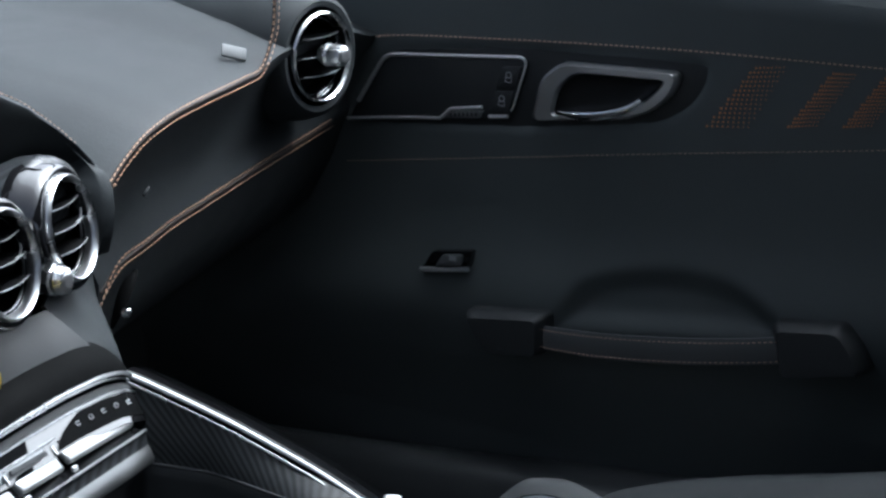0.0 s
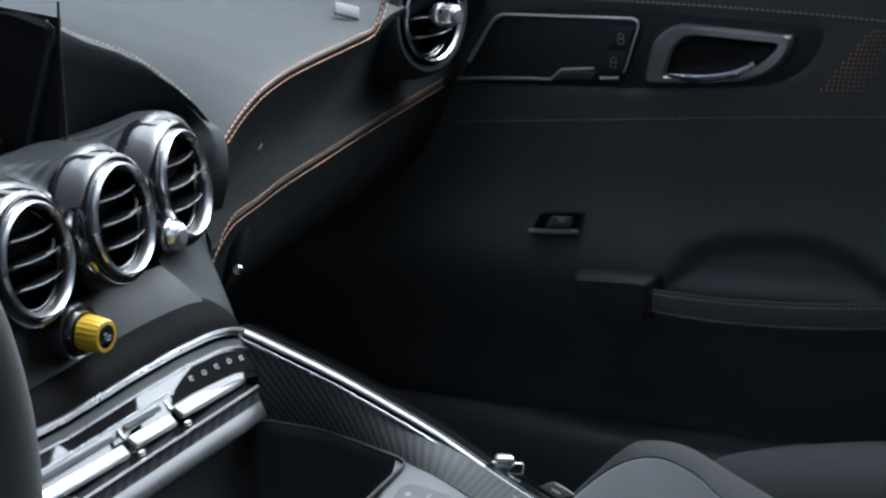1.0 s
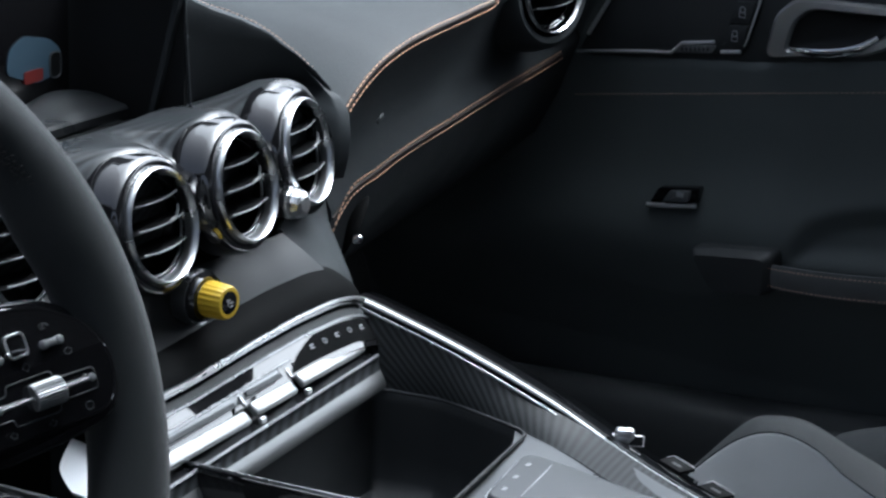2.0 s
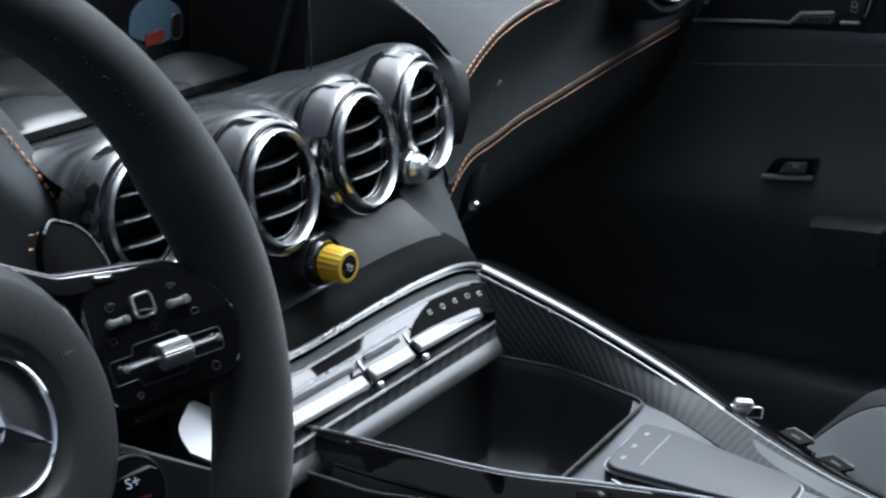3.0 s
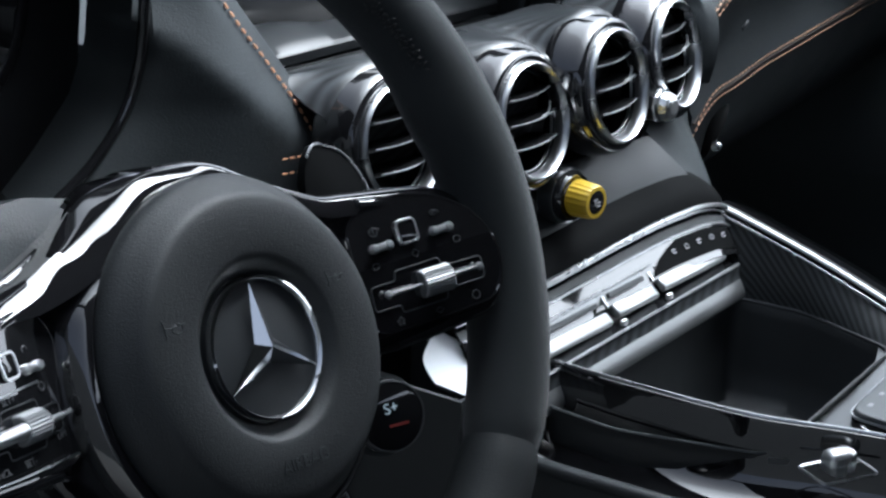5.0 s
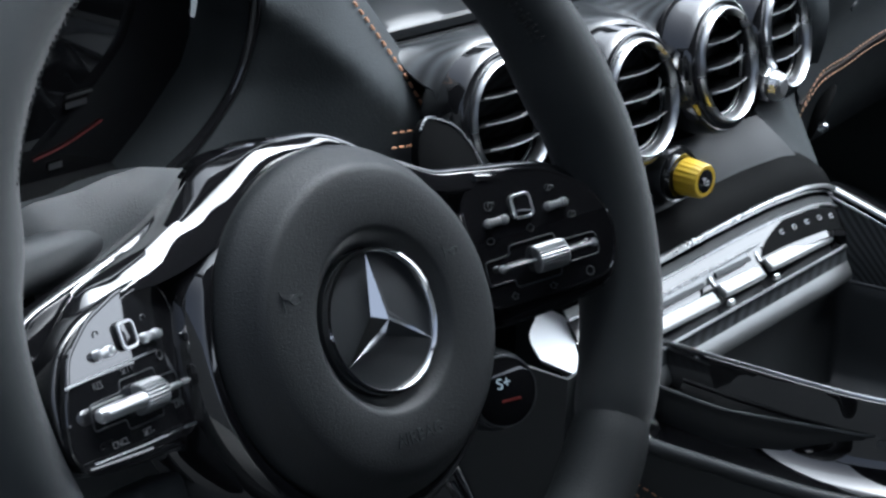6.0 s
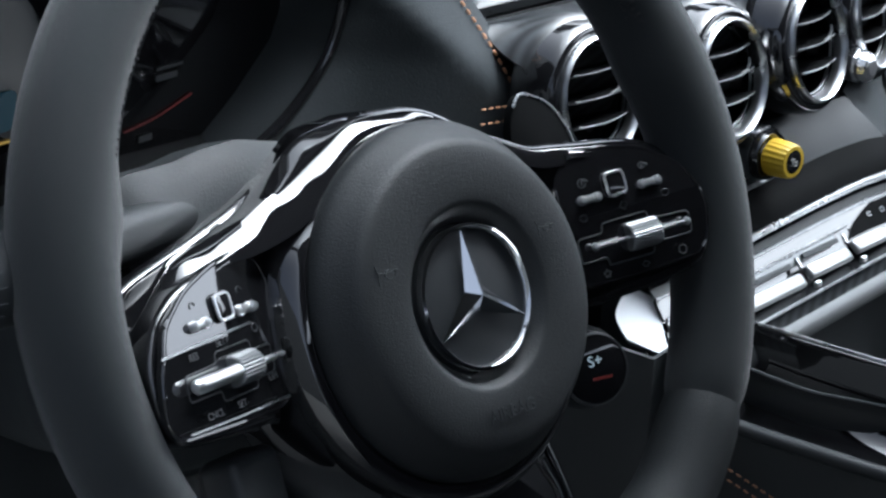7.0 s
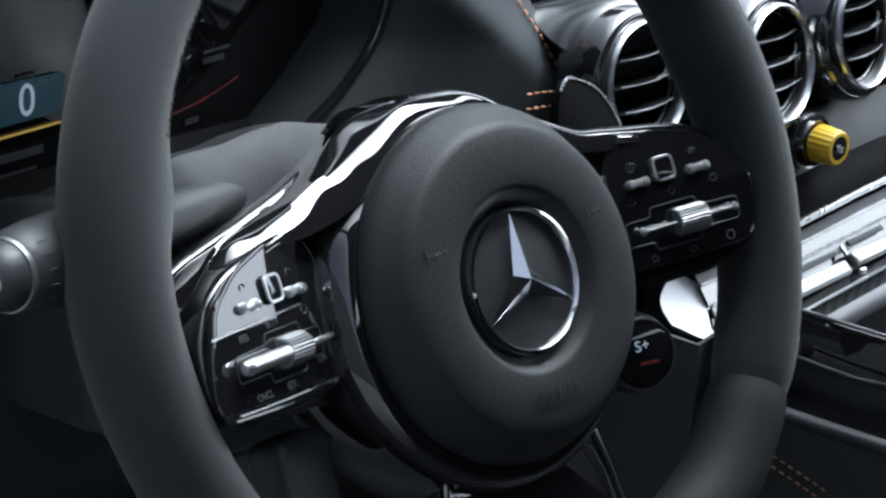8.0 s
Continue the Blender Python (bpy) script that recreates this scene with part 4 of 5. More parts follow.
def kpart(name, bm, mat_, label="", sharp=40, parent=None):
    return part(name, moved(bm, pose(-X0, -0.05, 0)), mat_, parent or console, label, sharp)


LIP = [(-0.09, 0.487), (-0.008, 0.4905), (0.051, 0.4975), (0.090, 0.5010), (0.125, 0.5015), (0.143, 0.4990), (0.155, 0.4940)]
lip = lambda x: lerp_table(x, LIP)
kx = [float(v) for v in np.linspace(-0.085, 0.153, 30)]
rows = []
for s in (0, 0.1, 0.35, 0.65, 0.9, 1.0):
    rows.append([(-0.085 + (0.122 + 0.019 * s + 0.085) * u, 0.185 - 0.017 * s - 0.0008 * math.sin(math.pi * s), 0.5365 + (lip(-0.085 + (0.226) * u) + 0.0135 - 0.5365) * s) for u in np.linspace(0, 1, 16)])
kpart("stack_fascia", sheet([[tuple(map(float, q)) for q in r] for r in rows], 0.003), M_FASCIA, "satin grey fascia")
rows = [[(0.122, 0.1868, 0.539), (0.155, 0.203, 0.548), (0.200, 0.232, 0.555), (0.236, 0.246, 0.560)], [(0.1285, 0.1790, 0.5268), (0.165, 0.197, 0.530), (0.208, 0.226, 0.525), (0.243, 0.2440, 0.522)],
        [(0.134, 0.1728, 0.518), (0.175, 0.190, 0.512), (0.215, 0.216, 0.505), (0.245, 0.2445, 0.498)], [(0.141, 0.1645, 0.508), (0.183, 0.181, 0.494), (0.222, 0.212, 0.482), (0.258, 0.2560, 0.466)],
        [(0.158, 0.1650, 0.493), (0.200, 0.186, 0.473), (0.238, 0.220, 0.458), (0.283, 0.272, 0.440)]]
fine = lambda r: [tuple(q) for q in smooth_line([Vector(v) for v in r], 5)]
rows = [fine(r) for r in rows]
rows = [list(r) for r in zip(*[fine(c) for c in zip(*rows)])]
kpart("stack_cheek", sheet(rows, 0.003), M_DASH, "grey leather cheek beside the fascia")
# Gloss trim drawn in unreflecting black, which paints in its dark reflection.
rows = [[(x, y, lip(x) + dz) for x in kx] for y, dz in ((0.178, 0.0155), (0.166, 0.0130), (0.157, 0.0095), (0.1515, 0.0045), (0.149, -0.0010), (0.152, -0.003))]
kpart("trim_nose", sheet(rows, 0.002), M_INK, "black nose trim, dark reflection put into its colour")
kpart("chrome_lip", tube([(x, 0.1480, lip(x)) for x in kx], 0.0018, 8, squash=0.8), M_CHROME, "satin chrome lip")
face_at = lambda dz: lerp_table(-dz, [(0.0, 0.1508), (0.0045, 0.1490), (0.007, 0.1475), (0.013, 0.1426), (0.021, 0.1361), (0.026, 0.132)])


def strip(dzs, lift=0.0):
    """Rows along the climate face, from one height below the lip to another."""
    return [[(x, face_at(dz) - 0.77 * lift, lip(x) + dz + 0.64 * lift) for x in kx] for dz in dzs]


kpart("lip_groove", sheet(strip((-0.0012, -0.0035, -0.0060), -0.0012), 0.0015), M_INK, "matt black groove below the chrome lip")
kpart("lip_line", tube([(x, face_at(-0.0032) - 0.0006, lip(x) - 0.0032) for x in kx], 0.0007, 6), M_CHROME, "thin second chrome line")
kpart("climate_frame", sheet(strip((-0.0060, -0.0078, -0.0096)), 0.0015), M_GREY, "satin grey frame of the climate strip")
hv = kpart("climate_glass", sheet(strip((-0.0108, -0.013, -0.017, -0.021, -0.026)), 0.002), M_GLOSS, "gloss black climate display strip")
kpart("climate_trim", tube([(x, face_at(-0.0104) - 0.0004, lip(x) - 0.0104) for x in kx], 0.0010, 6), M_CHROME, "", parent=hv)
# Matt black patch paints the dark reflection at the glass's right end.
rows = []
for s in (0.0, 0.2, 0.45, 0.7, 1.0):
    dz = -0.0118 - 0.0110 * s
    left = 0.098 - 0.030 * s - 0.006 * math.sin(math.pi * s)
    rows.append([(left + (0.148 - left) * u, face_at(dz) - 0.0006, lip(left + (0.148 - left) * u) + dz + 0.0005) for u in (0, 0.25, 0.5, 0.75, 1)])
kpart("climate_dark_patch", sheet(rows, 0.0004), M_INK, "black patch standing in for a dark reflection", parent=hv)
for k in range(5):
    x = 0.092 + 0.0120 * k
    q = Vector((x, face_at(-0.0160) - 0.0011, lip(x) - 0.0160))
    m = Matrix.Translation(q) @ Matrix.Rotation(radians(50), 4, "X")
    if k % 2:
        sym = tube([(0.0017 * math.cos(a), 0.0014 * math.sin(a), 0) for a in (2 * math.pi * j / 10 for j in range(10))], 0.0003, 5, closed=True)
    else:
        sym = join(block(0.0036, 0.0007, 0.0003, 0.0001, 1, pose(0, 0.0010, 0)), block(0.0007, 0.0026, 0.0003, 0.0001, 1, pose(-0.0013, 0, 0)), block(0.0022, 0.0007, 0.0003, 0.0001, 1, pose(0.0004, -0.0010, 0)))
    kpart("climate_symbol", moved(sym, m), M_PRINT, "", parent=hv)
# toggle row
row_at = lambda x: Vector((x, 0.1185 + 0.019 * (x + 0.065) / 0.2, 0.4685 + 0.0065 * (x + 0.065) / 0.2))
kr = [float(v) for v in np.linspace(-0.10, 0.1395, 30)]
kpart("toggle_tray", sheet([[tuple(row_at(x) + Vector(o)) for x in kr] for o in ((0, 0.0095, 0.0070), (0, 0.006, -0.002), (0, 0.001, -0.0050), (0, -0.008, -0.0075), (0, -0.0105, -0.007))], 0.002), M_GLOSS, "black toggle tray")
for a, b in ((-0.09, 0.015), (0.020, 0.062), (0.067, 0.136)):
    p, q = row_at(a), row_at(b)
    mid = (p + q) / 2
    turn = math.atan2(q.y - p.y, q.x - p.x)
    spin = Matrix.Rotation(turn, 4, "Z")
    tg = kpart("toggle_switch", block((q - p).length, 0.0085, 0.0046, 0.0018, 3, Matrix.Translation(mid + Vector((0, -0.0012, -0.0006))) @ spin @ Matrix.Rotation(radians(38), 4, "X")), M_SILVER, "bright satin toggle bar")
    kpart("toggle_window", block((q - p).length - 0.006, 0.0032, 0.0012, 0.0004, 1, Matrix.Translation(mid + Vector((0.001, 0.0062, 0.0058))) @ spin @ Matrix.Rotation(radians(54), 4, "X")), M_GREY, "recessed grey window above the toggle", parent=tg)
    kpart("toggle_arm", block(0.0026, 0.0070, 0.0022, 0.0008, 1, Matrix.Translation(p + Vector((-0.0016, 0.0046, 0.0044))) @ Matrix.Rotation(radians(45), 4, "X")), M_CHROME, "", parent=tg)
    kpart("toggle_foot", block(0.0048, 0.0026, 0.0036, 0.0009, 2, Matrix.Translation(p + Vector((0.002, -0.0072, -0.0046)))), M_WHITE_SATIN, "", parent=tg)
kpart("toggle_frame", sheet([[tuple(row_at(x) + Vector(o)) for x in kr] for o in ((0, 0.0092, 0.0088), (0, 0.0084, 0.0080), (0, 0.0060, 0.0046), (0, 0.0054, 0.0030))], 0.0012), M_SILVER, "satin grey toggle frame")
kpart("toggle_trim", tube([row_at(x) + Vector((0, 0.0086, 0.0090)) for x in kr], 0.0010, 6), M_CHROME, "satin chrome trim line")
kpart("toggle_trim", tube([row_at(x) + Vector((0, -0.0115, -0.0065)) for x in kr], 0.0010, 6), M_CHROME, "satin chrome trim line")
rows = [[tuple(row_at(x) + Vector((0, dy, dz))) for x in kr] for dy, dz in ((-0.0115, -0.0075), (-0.0125, -0.0125), (-0.0135, -0.0150))]
kpart("front_band", sheet(rows, 0.002), M_CARBON, "carbon-weave band")
rows = [[tuple(row_at(x) + Vector((0, dy, dz))) for x in kr] for dy, dz in ((-0.0135, -0.0150), (-0.0160, -0.0185), (-0.0180, -0.0225), (-0.0175, -0.0255), (-0.0120, -0.0290))]
kpart("tray_lip", sheet(rows, 0.002), M_SILVER, "satin silver tray lip")

# storage tray
rim = rounded([(0.140, 0.128), (0.150, 0.085), (0.139, 0.020), (0.028, -0.002), (-0.028, -0.012), (-0.06, 0.06), (-0.062, 0.108)], 0.009, 6)
cen = Vector((0.045, 0.06))
rings = []
for z, k in ((0.447, 1.0), (0.4455, 0.99), (0.440, 0.982), (0.41, 0.965), (0.394, 0.945), (0.388, 0.90), (0.387, 0.5), (0.387, 0.02)):
    rings.append([(*(cen + (Vector(q) - cen) * k), z) for q in rim])
kpart("storage_tray", grid(rings, close_u=True), M_PLASTIC, "black moulded storage tray", 50)
kpart("tray_edge", tube([(q[0], q[1], 0.4474) for q in rim], 0.0010, 6, closed=True), M_GREY, "thin satin edge round the tray")
# carbon wall beside the tray, rear deck
ty = [0.152, 0.12, 0.09, 0.06, 0.03, 0.0, -0.02, -0.05, -0.09, -0.14]
tops = [(0.154, 0.489), (0.1575, 0.482), (0.160, 0.4745), (0.1605, 0.467), (0.160, 0.459), (0.1585, 0.4525), (0.1555, 0.4485), (0.1420, 0.4478), (0.1240, 0.4472), (0.1065, 0.4468)]
bots = [(0.139, 0.447), (0.1455, 0.447), (0.1492, 0.447), (0.1465, 0.447), (0.142, 0.4468), (0.134, 0.4462), (0.127, 0.4456), (0.113, 0.4452), (0.101, 0.4450), (0.090, 0.4448)]
rows = []
for y, a, b in zip(ty, tops, bots):
    yb = min(y, 0.126)
    rows.append([(a[0] + (b[0] - a[0]) * s - 0.002 * math.sin(math.pi * s), y + (yb - y) * s, a[1] + (b[1] - a[1]) * s) for s in (0, 0.2, 0.4, 0.6, 0.8, 0.93, 1)])
kpart("side_trim", sheet(rows, 0.002), M_CARBON_SIDE, "carbon-weave side trim", 60)
# Silver bar puts in the soft highlight on the fillet beside the tray.
kpart("side_fillet_glint", tube(smooth_line([(0.1535, 0.150, 0.490), (0.148, 0.141, 0.472), (0.1415, 0.131, 0.452), (0.140, 0.1285, 0.447)], 4), 0.0016, 8), M_SILVER, "silver bar standing in for the fillet's highlight")
rear = []
for s in np.linspace(0, 1, 14):
    s = float(s)
    l = lerp_table(s, [(0, -0.028), (0.2, -0.004), (0.5, 0.022), (1, 0.045)])
    r_ = lerp_table(s, [(0, 0.141), (0.25, 0.150), (0.6, 0.122), (1, 0.098)])
    yl = lerp_table(s, [(0, -0.0125), (1, -0.16)])
    yr = lerp_table(s, [(0, 0.0195), (0.25, -0.02), (1, -0.145)])
    rear.append([(l + (r_ - l) * u, yl + (yr - yl) * u + 0.010 * (1 - s) ** 8 * max(0.0, (u - 0.78) / 0.22) ** 1.5, 0.4462 - 0.0030 * math.sin(math.pi * min(1.0, u / 0.95)) ** 0.7 + 0.012 * max(0.0, u - 0.8) * s) for u in (0, 0.06, 0.15, 0.35, 0.6, 0.75, 0.85, 0.93, 1)])
kpart("rear_deck", sheet(rear, 0.003), M_DECK, "satin graphite deck round the touchpad", 60)
# chrome rail and right wing
rail = smooth_line([(0.149, 0.1565, 0.4950), (0.157, 0.152, 0.4925), (0.161, 0.12, 0.4845), (0.163, 0.085, 0.4760), (0.163, 0.05, 0.4670), (0.1625, 0.015, 0.4570), (0.158, -0.02, 0.4470)], 6)
kpart("chrome_rail", tube(rail, lambda t: 0.0029 - 0.0009 * t, 10, squash=0.7), M_SILVER, "satin silver rail")
kpart("rail_groove", tube([p + Vector((-0.0052, 0, -0.0022)) for p in rail[6:]], 0.0008, 6), M_CHROME)
edge_r = smooth_line([(0.158, -0.02, 0.4470), (0.140, -0.055, 0.4468), (0.118, -0.105, 0.4465), (0.102, -0.16, 0.446)], 6)
kpart("wing_edge", tube(edge_r, 0.0011, 6), M_CHROME, "thin chrome wing edge")
inner = [p + Vector((0.004, 0, -0.001)) for p in rail[4:]] + [p + Vector((0.003, 0, -0.0008)) for p in edge_r[1:]]
rows = [[tuple(p + Vector(o)) for o in ((0, 0, 0), (0.012, 0.004, -0.003), (0.030, 0.010, -0.009), (0.042, 0.014, -0.022), (0.046, 0.014, -0.06), (0.048, 0.014, -0.40))] for p in inner]
kpart("right_wing", sheet(rows, 0.002), M_GLOSS, "gloss black console wing")
def wing_switch(p, rz, mat_, size=1.0):
    m = Matrix.Translation(p) @ Matrix.Rotation(radians(rz), 4, "Z") @ Matrix.Scale(size, 4)
    s = kpart("wing_switch", moved(join(block(0.0115, 0.0078, 0.0072, 0.0026, 3, pose(0, 0, 0.0048)), block(0.0085, 0.0092, 0.0040, 0.0012, 2, pose(-0.0005, 0, 0.0024))), m), M_WHITE_SATIN, "faceted bright satin toggle")
    kpart("switch_frame", moved(tube([(x, y, 0.0008) for x, y in rounded(rect(0.022, 0.015), 0.002)], 0.0005, 5, closed=True), m), M_CHROME, "", parent=s)
    return s
wing_switch((0.1685, -0.0265, 0.4445), -62, M_SILVER)
for p, l in (((0.1600, -0.0660, 0.4432), 0.020), ((0.1430, -0.1000, 0.4428), 0.020)):
    m = Matrix.Translation(p) @ Matrix.Rotation(radians(-25), 4, "Z")
    lb = kpart("wing_button", block(0.0110, l, 0.0022, 0.0008, 2, m), M_VOID, "slim black wing button")
    kpart("button_line", tube([m @ Vector(q) for q in ((0.0052, -l * 0.48, 0.0010), (0.0054, 0, 0.0011), (0.0052, l * 0.48, 0.0010), (0.0, l * 0.49, 0.0010))], 0.0005, 6), M_CHROME, "thin chrome edge", parent=lb)
    kpart("button_print", block(0.0020, 0.0080, 0.0006, 0.0002, 1, m @ pose(-0.001, -0.001, 0.0010)), M_PRINT_DIM, "", parent=lb)
# left wing
edge_l = smooth_line([(-0.062, 0.165, 0.459), (-0.047, 0.128, 0.4635), (-0.040, 0.067, 0.4655), (-0.026, 0.002, 0.4650), (0.0, -0.045, 0.4632), (0.028, -0.10, 0.460), (0.045, -0.16, 0.459)], 6)
kpart("wing_edge", tube(edge_l, 0.0011, 6), M_CHROME, "thin satin wing edge")
rows = [[tuple(p + Vector(o)) for o in ((0, 0, 0), (-0.0018, 0, -0.0008), (-0.0030, -0.001, -0.0055), (-0.0044, -0.002, -0.0150), (-0.0064, -0.0035, -0.0265), (-0.0100, -0.005, -0.0352), (-0.0212, -0.006, -0.0408), (-0.031, -0.006, -0.042))] for p in edge_l]
kpart("left_wing", sheet(rows, 0.002), M_GLOSS, "gloss black console wing")
rows = [[tuple(p + Vector(o)) for o in ((0.012, 0.010, -0.012), (0.012, 0.010, -0.08))] for p in edge_l]
kpart("left_tray_wall", sheet(rows, 0.002), M_PLASTIC)
low = [p + Vector((-0.034, -0.007, -0.0430)) for p in edge_l]
kpart("lower_rail", tube(low, 0.0042, 10), M_GREY, "dark satin lower rail")
rows = [[tuple(p + Vector(o)) for o in ((0.002, 0, 0), (0.004, 0, -0.012), (0.010, 0.004, -0.05), (0.012, 0.006, -0.12), (0.012, 0.006, -0.40))] for p in low]
kpart("lower_side", sheet(rows, 0.003), M_LEATHER, "black leather console side")
for dz in (0, -0.0062):
    seam = smooth_line([(-0.099, 0.160, 0.424 + dz), (-0.0955, 0.1526, 0.4204 + dz), (-0.0892, 0.1337, 0.4105 + dz), (-0.0752, 0.0924, 0.3952 + dz), (-0.0655, 0.0642, 0.3831 + dz), (-0.050, 0.02, 0.364 + dz)], 8)
    tagged(kpart("side_stitching", stitches(seam, 0.0036, 0.0014, 0.0006), M_THREAD, "copper thread double seam"), kind="stuff")
wing_switch((-0.026, -0.0525, 0.4515), -20, M_WHITE_SATIN, 1.5)
kpart("wing_line", tube([(0.012, -0.040, 0.4600), (0.006, -0.066, 0.4575), (-0.014, -0.082, 0.4440)], 0.0008, 6), M_CHROME)
wing_q = [(-0.0789, 0.1679, 0.4758), (-0.0739, 0.1336, 0.4706), (-0.0943, 0.1108, 0.4533), (-0.1012, 0.1479, 0.4579), (-0.0943, 0.1626, 0.4654)]
wing_l = smooth_line([wing_q[3], wing_q[4], wing_q[0]], 6)
wing_r = [Vector(wing_q[2]).lerp(Vector(wing_q[1]), k / (len(wing_l) - 1)) for k in range(len(wing_l))]
kpart("stack_wing", sheet([[tuple(a.lerp(b, u)) for u in (0, 0.03, 0.3, 0.7, 1)] for a, b in zip(wing_l, wing_r)], 0.004, (-0.5, -0.2, 0.85)), M_HANDLE, "bright satin ledge beside the stack")
rows = [[(-0.058, 0.20, z), (-0.064, 0.16, z), (-0.085, 0.125, z), (-0.112, 0.12, z), (-0.118, 0.16, z), (-0.13, 0.25, z)] for z in (0.459, 0.40, 0.2, 0.0)]
kpart("stack_flank", sheet(rows, 0.003), M_LEATHER)

# touchpad on the deck
pad_out = rounded([(0.034, -0.018), (0.100, -0.003), (0.0965, -0.045), (0.088, -0.112), (0.046, -0.122), (0.040, -0.075)], 0.011, 6)
touch = thing("touchpad", "grey glass touchpad with chrome rim on the console", "touchpad", pose(0.068, -0.062, 0.4475))
part("pad_base", moved(plate(pad_out, 0.0095, 0.001), pose(-0.068, 0.062, -0.005)), M_GLOSS, touch)
part("pad_face", moved(plate([(Vector((0.067, -0.062)) + (Vector(q) - Vector((0.067, -0.062))) * 0.975) for q in pad_out], 0.0035, 0.0016, 3), pose(-0.068, 0.062, 0.0043)), M_PADGLASS, touch, "smooth grey touch surface")
part("pad_rim", tube([(q[0] - 0.068, q[1] + 0.062, 0.0046) for q in pad_out], 0.0007, 6, closed=True), M_CHROME, touch, "chrome rim")
for x, y in ((0.049, -0.023), (0.066, -0.019), (0.084, -0.0155)):
    part("pad_symbol", block(0.0045, 0.0025, 0.0003, 0.0001, 1, pose(x - 0.068, y + 0.062, 0.0079, 0, 0, 10)), M_PRINT, touch)
part("pad_line", block(0.046, 0.0009, 0.0003, 0.0001, 1, pose(0.069 - 0.068, -0.0305 + 0.062, 0.0079, 0, 0, 12)), M_PRINT, touch)

# traction dial
knob = thing("traction_dial", "yellow fluted rotary dial with black cap", "dial", axis_frame((0.0235, 0.1625, 0.5280), 0, 3))
rows = []
for r, z in ((0.0085, 0.002), (0.0102, 0.0035), (0.0102, 0.005), (0.0098, 0.011), (0.0094, 0.0165), (0.0086, 0.0178), (0.0066, 0.0178)):
    rows.append([(r * (1 + 0.022 * math.cos(20 * a)) * math.cos(a), r * (1 + 0.022 * math.cos(20 * a)) * math.sin(a), z) for a in (2 * math.pi * k / 120 for k in range(120))])
part("grip", grid(rows, close_u=True), M_YELLOW, knob, "yellow fluted grip")
cap = part("cap", lathe([(0, 0.0182), (0.0055, 0.0181), (0.0068, 0.0176), (0.0068, 0.015)], 28), M_GLOSS, knob, "gloss black cap")
for x, y, w, h in ((-0.0014, 0.0018, 0.0034, 0.0008), (-0.0014, 0.0002, 0.0009, 0.0032), (0.0014, -0.0002, 0.0028, 0.0009), (0.0012, -0.0022, 0.0030, 0.0010)):
    part("cap_symbol", block(w, h, 0.0003, 0.0001, 1, pose(x, y, 0.0183)), M_PRINT, cap)
part("collar_ring", lathe([(0.0146, -0.002), (0.0156, -0.0015), (0.0160, -0.004), (0.0152, -0.012)], 36), M_CHROME, knob, "thin chrome ring")
part("collar", lathe([(0.0100, 0.002), (0.0128, 0.003), (0.0142, 0.000), (0.0146, -0.012)], 32), M_GLOSS, knob, "gloss black collar")

# ---- steering column and stalk ----
col = thing("steering_column", "grey leather-grained steering column cover with a flat top panel", "steering column", pose(-0.37, 0.15, 0.58))
rows = []
for y, hw, zt, zb in ((0.078, 0.080, 0.598, 0.53), (0.084, 0.100, 0.621, 0.525), (0.094, 0.114, 0.640, 0.51), (0.106, 0.120, 0.648, 0.50), (0.125, 0.118, 0.641, 0.49), (0.15, 0.110, 0.624, 0.49), (0.18, 0.10, 0.602, 0.48), (0.25, 0.095, 0.58, 0.47)):
    ring = []
    for k in range(48):
        a = 2 * math.pi * k / 48
        c_, s_ = math.cos(a), math.sin(a)
        u = hw * math.copysign(abs(c_) ** 0.6, c_)
        z = (zt + zb) / 2 + (zt - zb) / 2 * math.copysign(abs(s_) ** 0.6, s_)
        if s_ > 0:
            z += 0.006 * math.cos(2 * a) - 0.036 * max(0.0, min(1.0, (u / hw + 0.15) / 0.6)) + 0.0030 * math.exp(-((u / hw + 0.80) / 0.09) ** 2) - 0.0015 * math.exp(-((u / hw + 0.58) / 0.07) ** 2)
        ring.append((u, y - 0.15, z - 0.58))
    rows.append(ring)
part("cover", grid(rows, close_u=True, cap=True), M_COLUMN, col, "", 50)
ax = Vector((-0.95, -0.28, 0.10)).normalized()
ay = (Vector((0.285, -0.838, 0.465)) - ax * Vector((0.285, -0.838, 0.465)).dot(ax)).normalized()
stalk = thing("wiper_stalk", "black plastic wiper stalk with white symbols and a pale ring", "control stalk", Matrix.Translation((-0.571, 0.060, 0.632)) @ Matrix((ay.cross(ax), ay, ax)).transposed().to_4x4())
part("stalk_knob", lathe([(0, 0.0125), (0.005, 0.0122), (0.0090, 0.0100), (0.0115, 0.0065), (0.0126, 0.002), (0.0127, -0.0005)], 36), M_PLASTIC, stalk, "rounded black end knob")
part("stalk_ring", lathe([(0.0124, 0.0010), (0.0133, 0.0008), (0.0137, -0.0002), (0.0136, -0.0014)], 36), M_SILVER, stalk, "pale ring")
part("stalk_sleeve", lathe([(0.0134, -0.0012), (0.0142, -0.0022), (0.0155, -0.007), (0.0164, -0.015), (0.0168, -0.030), (0.0166, -0.045), (0.0140, -0.062), (0.0110, -0.085), (0.0105, -0.15)], 36), M_PLASTIC, stalk, "flared black sleeve")
arch = [(0.0034 * math.cos(a), 0.0030 + 0.0030 * math.sin(a)) for a in (math.pi * q / 8 for q in range(9))]
